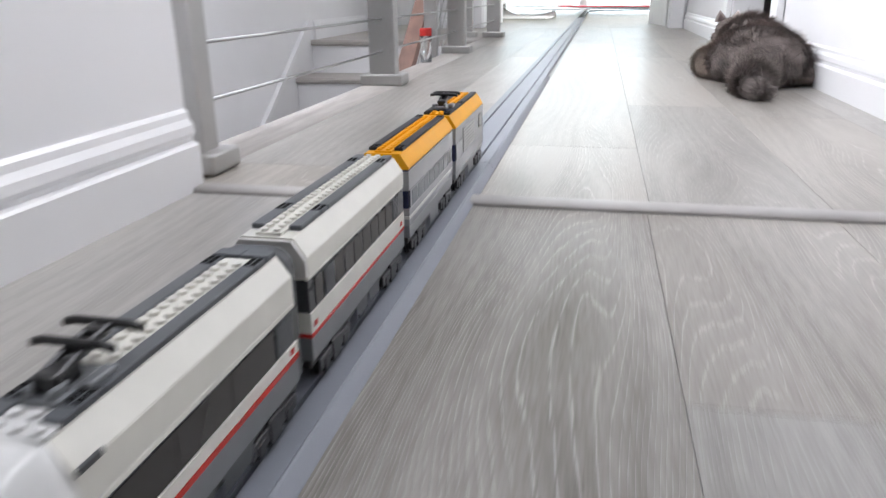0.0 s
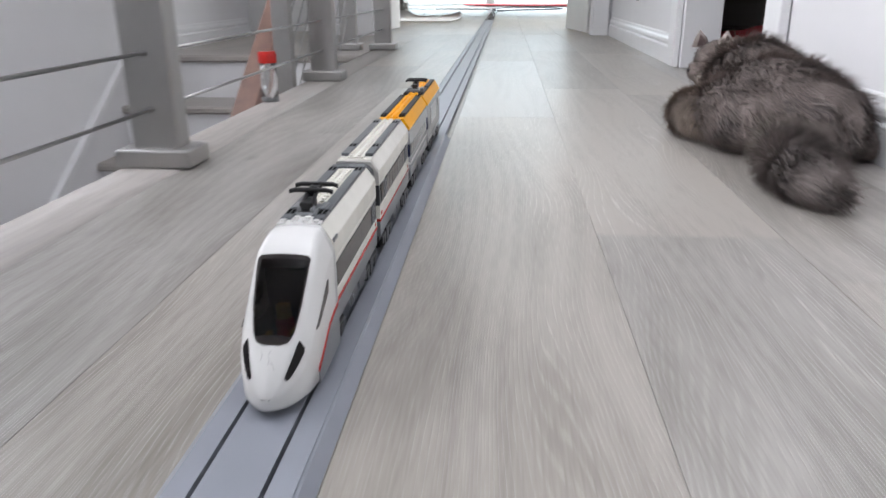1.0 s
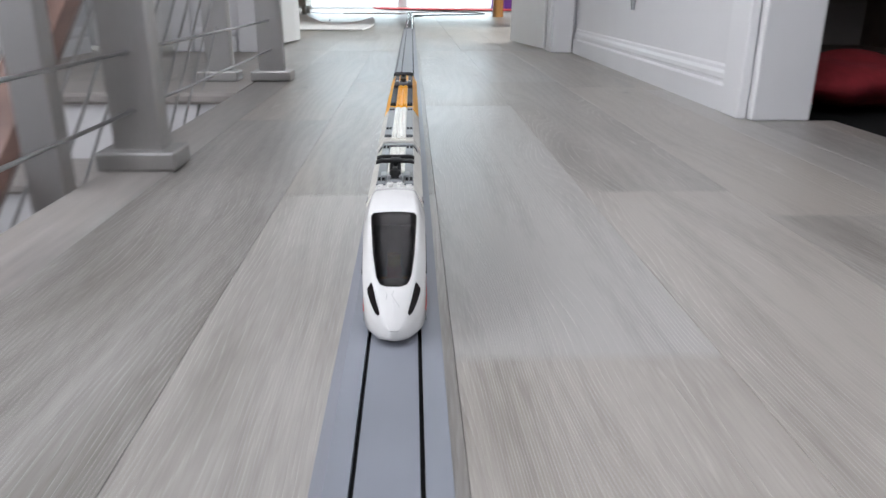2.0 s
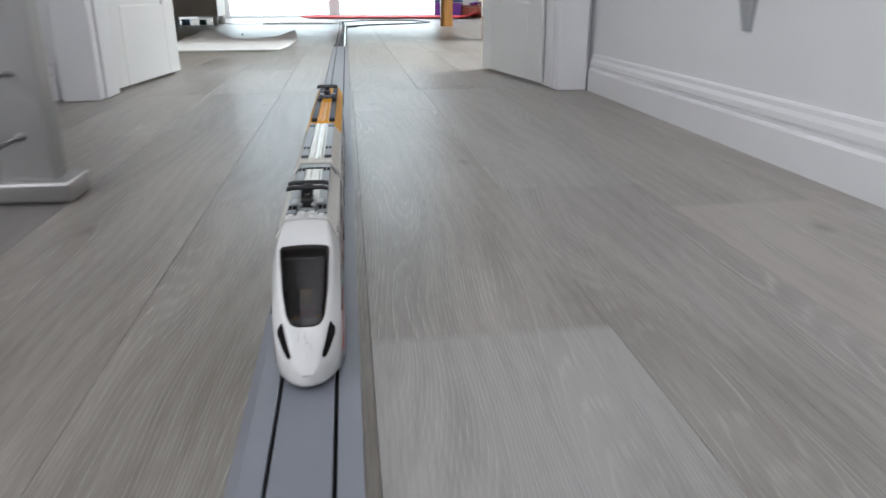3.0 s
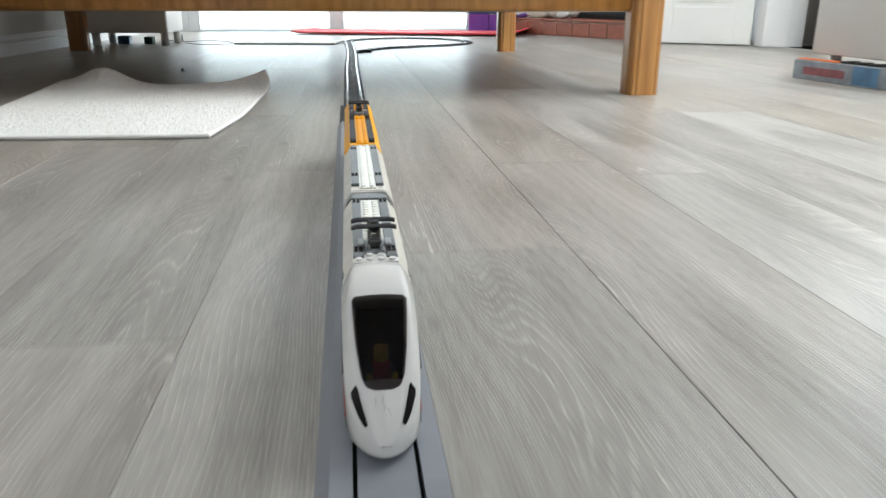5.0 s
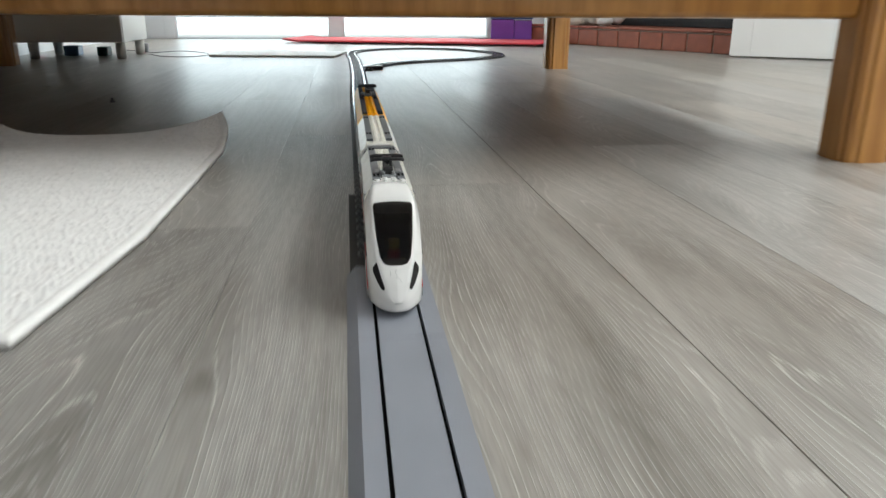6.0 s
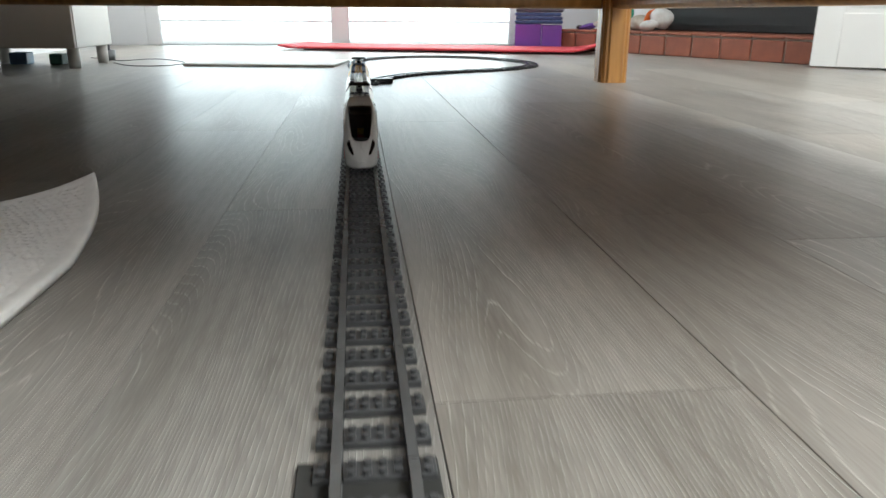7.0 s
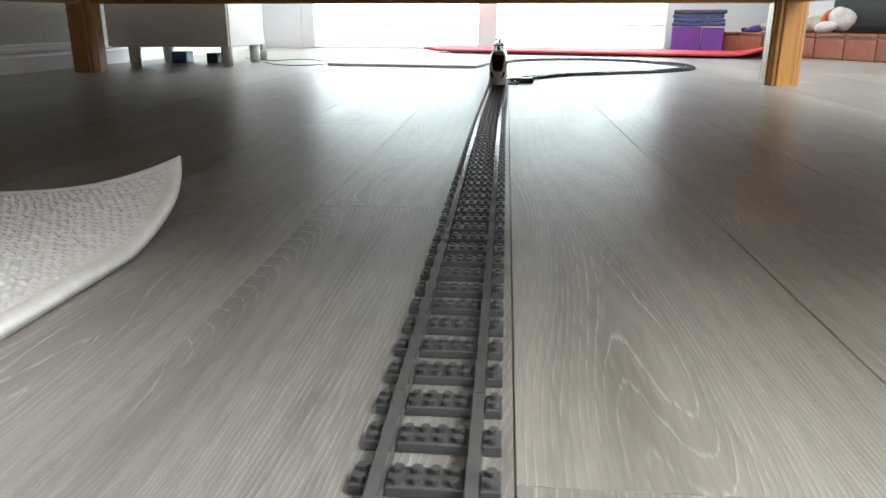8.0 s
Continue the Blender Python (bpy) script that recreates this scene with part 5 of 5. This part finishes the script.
tagged(st, "grey round furniture foot beside the cabinet", "furniture foot")
part("foot", cyl(cyl(bmesh.new(), (0, 0, 0), (0, 0, 0.05), 0.030, 20, 0.034), (0, 0, 0.05), (0, 0, 0.6), 0.010, 12), M_MIDGREY, st, "", True)

bm = bmesh.new()
va = [bm.verts.new((x, y, z)) for x in (0.741, 0.749) for y, z in ((4.62, 0.62), (4.71, 0.62), (4.705, 0.30), (4.665, 0.205), (4.648, 0.205), (4.63, 0.30))]
bm.faces.new(va[:6]), bm.faces.new(va[11:5:-1])
for i in range(6):
    bm.faces.new((va[i], va[6 + i], va[6 + (i + 1) % 6], va[(i + 1) % 6]))
bmesh.ops.recalc_face_normals(bm, faces=bm.faces)
tagged(part("hanging_strap", bm, M_LTGREY), "grey tapered strap hanging flat on the wall", "strap")

bm = bx(-0.007, -0.005, 0, 0.007, 0.005, 0.007, 0.0015)
cyl(bm, (0, 0, 0.0065), (0, 0, 0.014), 0.0035, 10)
bit = part("plastic_bit", bm, M_MIDGREY)
bit.matrix_basis = pose(-0.705, 8.94, 0, 0, 0, 24)
tagged(bit, "tiny grey plastic piece lying on the floor", "toy piece")

# loose cable
bm = bmesh.new()
pts = smooth_path([(-1.36, 11.52), (-1.24, 11.40), (-1.14, 11.28), (-1.02, 11.42), (-0.87, 11.26), (-0.80, 11.07), (-0.86, 10.90), (-1.0, 10.92), (-1.13, 11.12)], 0.02)
for a, b in zip(pts, pts[1:]):
    cyl(bm, (*a, 0.0018), (*b, 0.0018), 0.0018, 6, None, False)
tagged(part("power_cable", bm, M_CABLE, None, "", True), "thin black cable looping over the floor", "cable")

# printed box on the floor by the drawer unit
gb = empty("game_box", pose(1.693, 8.40, 0, 0, 0, -84))
tagged(gb, "shallow printed cardboard box with clear window", "box")
part("carton", bx(0, -0.001, 0, 0.43, 0.05, 0.072, 0.003), M_BOXGREY, gb)
part("printed_panel", bx(0.06, -0.003, 0.020, 0.27, -0.0005, 0.048), M_PRINTRED, gb, "faded red printed panel")
part("printed_panel", bx(0.31, -0.003, 0.006, 0.425, -0.0005, 0.068), M_BOXBLUE, gb, "blue printed panel")
part("orange_edge", bx(0.01, 0.004, 0.0715, 0.22, 0.046, 0.076, 0.002), M_ORANGECLOTH, gb)
bm = bmesh.new()
for i in range(6):
    box(bm, 0.23 + 0.032 * i, 0.006, 0.0715, 0.256 + 0.032 * i, 0.044, 0.080 + 0.003 * (i % 2), 0.003)
part("black_insert", bm, M_BLACK, gb)

# ---- fireplace corner ----
A, B = Vector((1.40, 12.66, 0)), Vector((2.34, 10.70, 0))
hd = (B - A).normalized()
hn = Vector((-hd.y, hd.x, 0))
ang = math.degrees(math.atan2(hd.y, hd.x))
hearth = empty("hearth", pose(A.x, A.y, 0, 0, 0, ang))
structure(hearth, "raised hearth faced with red terracotta tiles", "hearth")
LEN = (B - A).length
part("core", bx(0.004, 0.006, 0, LEN, 0.55, 0.128), M_MORTAR, hearth)
tile = None
kx = 0.0
while kx < LEN - 0.05:
    t = part("brick", bx(0.004, 0.0, 0.0, 0.188, 0.012, 0.108, 0.003), M_BRICK, hearth) if tile is None else new("brick", tile.data)
    tile = tile or t
    t.parent = hearth
    t.matrix_basis = pose(kx, -0.004, 0.002)
    kx += 0.196
cap = None
kx = 0.0
while kx < LEN - 0.05:
    for ky in range(3):
        t = part("top_tile", bx(0.004, 0.0, 0.0, 0.188, 0.176, 0.014, 0.003), M_BRICK, hearth) if cap is None else new("top_tile", cap.data)
        cap = cap or t
        t.parent = hearth
        t.matrix_basis = pose(kx, -0.008 + ky * 0.184, 0.120)
    kx += 0.196
fp = empty("fireplace", pose(A.x, A.y, 0, 0, 0, ang))
tagged(fp, "black iron fireplace insert behind the hearth", "fireplace")
part("surround", bx(0.50, 0.40, 0.135, LEN, 0.54, 0.95, 0.006), M_IRON, fp)
for i in range(6):
    part("grate_bar", bx(0.56, 0.388, 0.17 + 0.05 * i, LEN - 0.05, 0.402, 0.182 + 0.05 * i), M_IRON, fp)
wallc = bmesh.new()
box(wallc, 0.0, 0.56, 0, LEN + 0.2, 0.66, H)
wc = structure(part("wall_chimney", wallc, M_WALL), "pale chimney wall behind the fireplace", "wall")
wc.matrix_basis = pose(A.x, A.y, 0, 0, 0, ang)

# white panelled door beyond the fireplace
dw = 0.62
door_leaf("door_4", dw, 2.03, 0.04, pose(2.10, 10.745, 0, 0, 0, -36), "closed white panelled door beside the fireplace")
structure(part("trim", bx(2.62, 10.26, 0, 2.79, 10.36, 2.1, 0.005), M_TRIM), "white painted door casing", "trim")

# purple boxes and folded cloths by the window
bin_ = empty("storage_bin", pose(1.28, 12.72, 0, 0, 0, -14))
tagged(bin_, "purple card storage bin near the window", "storage bin")
part("front_wall", bx(-0.16, -0.11, 0, 0.02, 0.11, 0.165, 0.004), M_PURPLE, bin_)
part("side_wall", bx(0.023, -0.105, 0, 0.16, 0.105, 0.160, 0.004), M_PURPLE, bin_)
for i in range(4):
    bm = bx(-0.165 + 0.004 * (i % 2), -0.11, 0.167 + 0.026 * i, 0.165 - 0.006 * (i % 3), 0.11, 0.191 + 0.026 * i, 0.010, 3)
    for v in bm.verts:
        v.co += Vector((0, 0, 0.004 * noise.noise(v.co * 20)))
    c = part("folded_cloth", bm, M_BLUECLOTH if i < 3 else M_GREYCLOTH, None, "", True)
    c.matrix_basis = pose(1.28, 12.72, 0, 0, 0, -14 + 2 * (i % 2))
    tagged(c, "folded blue cloth stacked on the bin" if i < 3 else "crumpled dark grey cloth on the stack", "cloth", "cloths on the bin")


# soft toys on the hearth
def on_hearth(u, w, z):
    return A + hd * u + hn * w + Vector((0, 0, z))


def soft(label, items):
    th = empty("soft_toy")
    tagged(th, label, "soft toy", "soft toys on the hearth")
    for name, c, r, rot, mt in items:
        part(name, blob(bmesh.new(), c, r, rot, 4, 0.22, 18), mt, th, "", True)


hz = 0.134
soft("violet and beige soft toy lying on the hearth", [
    ("body", on_hearth(0.36, 0.20, hz + 0.075), (0.095, 0.08, 0.085), (0, 0, ang), M_VIOLETCLOTH),
    ("leg", on_hearth(0.40, 0.09, hz + 0.030), (0.125, 0.042, 0.034), (0, 4, ang), M_BEIGE),
    ("leg", on_hearth(0.50, 0.15, hz + 0.034), (0.10, 0.045, 0.036), (0, -6, ang + 12), M_BEIGE),
    ("scarf", on_hearth(0.24, 0.07, hz + 0.020), (0.075, 0.028, 0.020), (0, -12, ang + 22), M_VIOLETCLOTH),
    ("shoe", on_hearth(0.16, 0.06, hz + 0.014), (0.026, 0.020, 0.014), (0, 0, ang), M_BLACK),
    ("collar", on_hearth(0.46, 0.20, hz + 0.095), (0.022, 0.05, 0.05), (0, 12, ang), M_TEAL)])
soft("beige plush soft toy with orange band on the hearth", [
    ("body", on_hearth(0.62, 0.17, hz + 0.046), (0.12, 0.065, 0.047), (0, 0, ang), M_BEIGE),
    ("leg", on_hearth(0.815, 0.13, hz + 0.078), (0.078, 0.058, 0.062), (0, 24, ang), M_PLUSHPALE),
    ("paw", on_hearth(0.770, 0.075, hz + 0.034), (0.072, 0.040, 0.034), (0, -8, ang - 8), M_PLUSHPALE),
    ("band", on_hearth(0.735, 0.125, hz + 0.082), (0.010, 0.056, 0.060), (0, 24, ang), M_ORANGECLOTH)])

# ---- floor planks ----
floor = empty("floor")
structure(floor, "grey limed oak laminate plank floor", "floor")
PL = 1.288
# ends of boards, by row
ENDS = {0: [1.345, 2.633, 3.925, 5.19, 6.49, 7.835, 9.08], -1: [3.11, 4.39, 5.67, 6.955, 8.32, 9.63], -2: [3.72, 5.0, 6.285, 7.63, 8.97], 1: [3.12, 4.4, 5.69, 6.97, 8.26, 9.55], 2: [1.705, 3.0, 4.28]}
prng = random.Random(4)
cache = {}


def plank(x0, x1, y0, y1, mt, gap):
    key = (round(x1 - x0, 3), round(y1 - y0, 3), mt.name, gap)
    ox, oy = (x0 + x1) / 2, (y0 + y1) / 2
    if key not in cache:
        w, l, c = key[0] / 2 - gap, key[1] / 2 - gap, gap * 1.6
        bm = bmesh.new()
        top = [bm.verts.new(p) for p in ((-w + c, -l + c, 0), (w - c, -l + c, 0), (w - c, l - c, 0), (-w + c, l - c, 0))]
        mid = [bm.verts.new(p) for p in ((-w, -l, -c), (w, -l, -c), (w, l, -c), (-w, l, -c))]
        low = [bm.verts.new(p) for p in ((-w, -l, -0.012), (w, -l, -0.012), (w, l, -0.012), (-w, l, -0.012))]
        bm.faces.new(top)
        for a, b in ((top, mid), (mid, low)):
            for i in range(4):
                j = (i + 1) % 4
                bm.faces.new((a[i], b[i], b[j], a[j]))
        cache[key] = part("plank", bm, mt, floor)
        ob = cache[key]
    else:
        ob = new("plank", cache[key].data)
        ob.parent = floor
    ob.location = (ox, oy, 0)


def plank_field(xa, xb, ya, yb, origin, wide, gap, tones={}):
    """Rows of boards along y; tones: material by row, or by row and the board's number in it."""
    for k in range(-10, 15):
        x0, x1 = max(origin + wide * k, xa), min(origin + wide * (k + 1), xb)
        if x1 - x0 < 0.01:
            continue
        known = ENDS.get(k, [prng.uniform(0, PL)])
        cuts = [known[0] - PL * i for i in range(12, 0, -1)] + known + [known[-1] + PL * i for i in range(1, 12)]
        cuts = [ya] + [c for c in cuts if ya + 0.02 < c < yb - 0.02] + [yb]
        for i, (y0, y1) in enumerate(zip(cuts, cuts[1:])):
            plank(x0, x1, y0, y1, tones.get((k, i), tones.get(k, M_PLANK)), gap)


# pale boards right of the track also carry that side's stronger light
plank_field(-0.34, 0.75, -2.6, 0.985, 0.044, 0.2035, 0.0002, {-2: M_PLANKBROWN, -1: M_PLANKBROWN, 1: M_PLANKPALELIT})
plank_field(-0.357, 0.75, 0.985, 5.60, 0.046, 0.207, 0.0002, {-2: M_PLANKBROWN, -1: M_PLANKBROWN, (0, 0): M_PLANKPALELIT, (0, 1): M_PLANKPALELIT, (0, 2): M_PLANKPALELIT, 1: M_PLANKPALELIT, 2: M_PLANKPALELIT, 3: M_PLANKPALELIT})
plank_field(-1.40, -0.357, 4.442, 5.60, 0.046, 0.207, 0.0002)
plank_field(0.75, 0.93, 2.84, 3.70, 0.046, 0.207, 0.0002)
plank_field(-1.80, 2.80, 5.60, 13.18, 0.038, 0.2045, 0.0002)


# ---- what moves ----
def motions():
    way = [(0, 0.186), (0.3, 0.542), (0.5, 0.787), (0.7, 1.02), (1.0, 1.405), (1.2, 1.648), (2.3, 2.985), (2.5, 3.224), (3, 3.816), (3.5, 4.398), (4, 4.98), (4.5, 5.453),
           (5, 6.051), (5.2, 6.275), (6.3, 7.634), (6.5, 7.84), (7, 8.477), (7.5, 9.11), (8, 9.72)]
    for car, off in CARS:
        rows = []
        for t, y in way:
            yy = y + off
            x = float(np.interp(yy + 0.1, [9.0, 9.8, 10.4], [0, 0.006, 0.002]))
            rows.append((t, pose(x, yy, 0)))
        walk(car, rows)


motions()
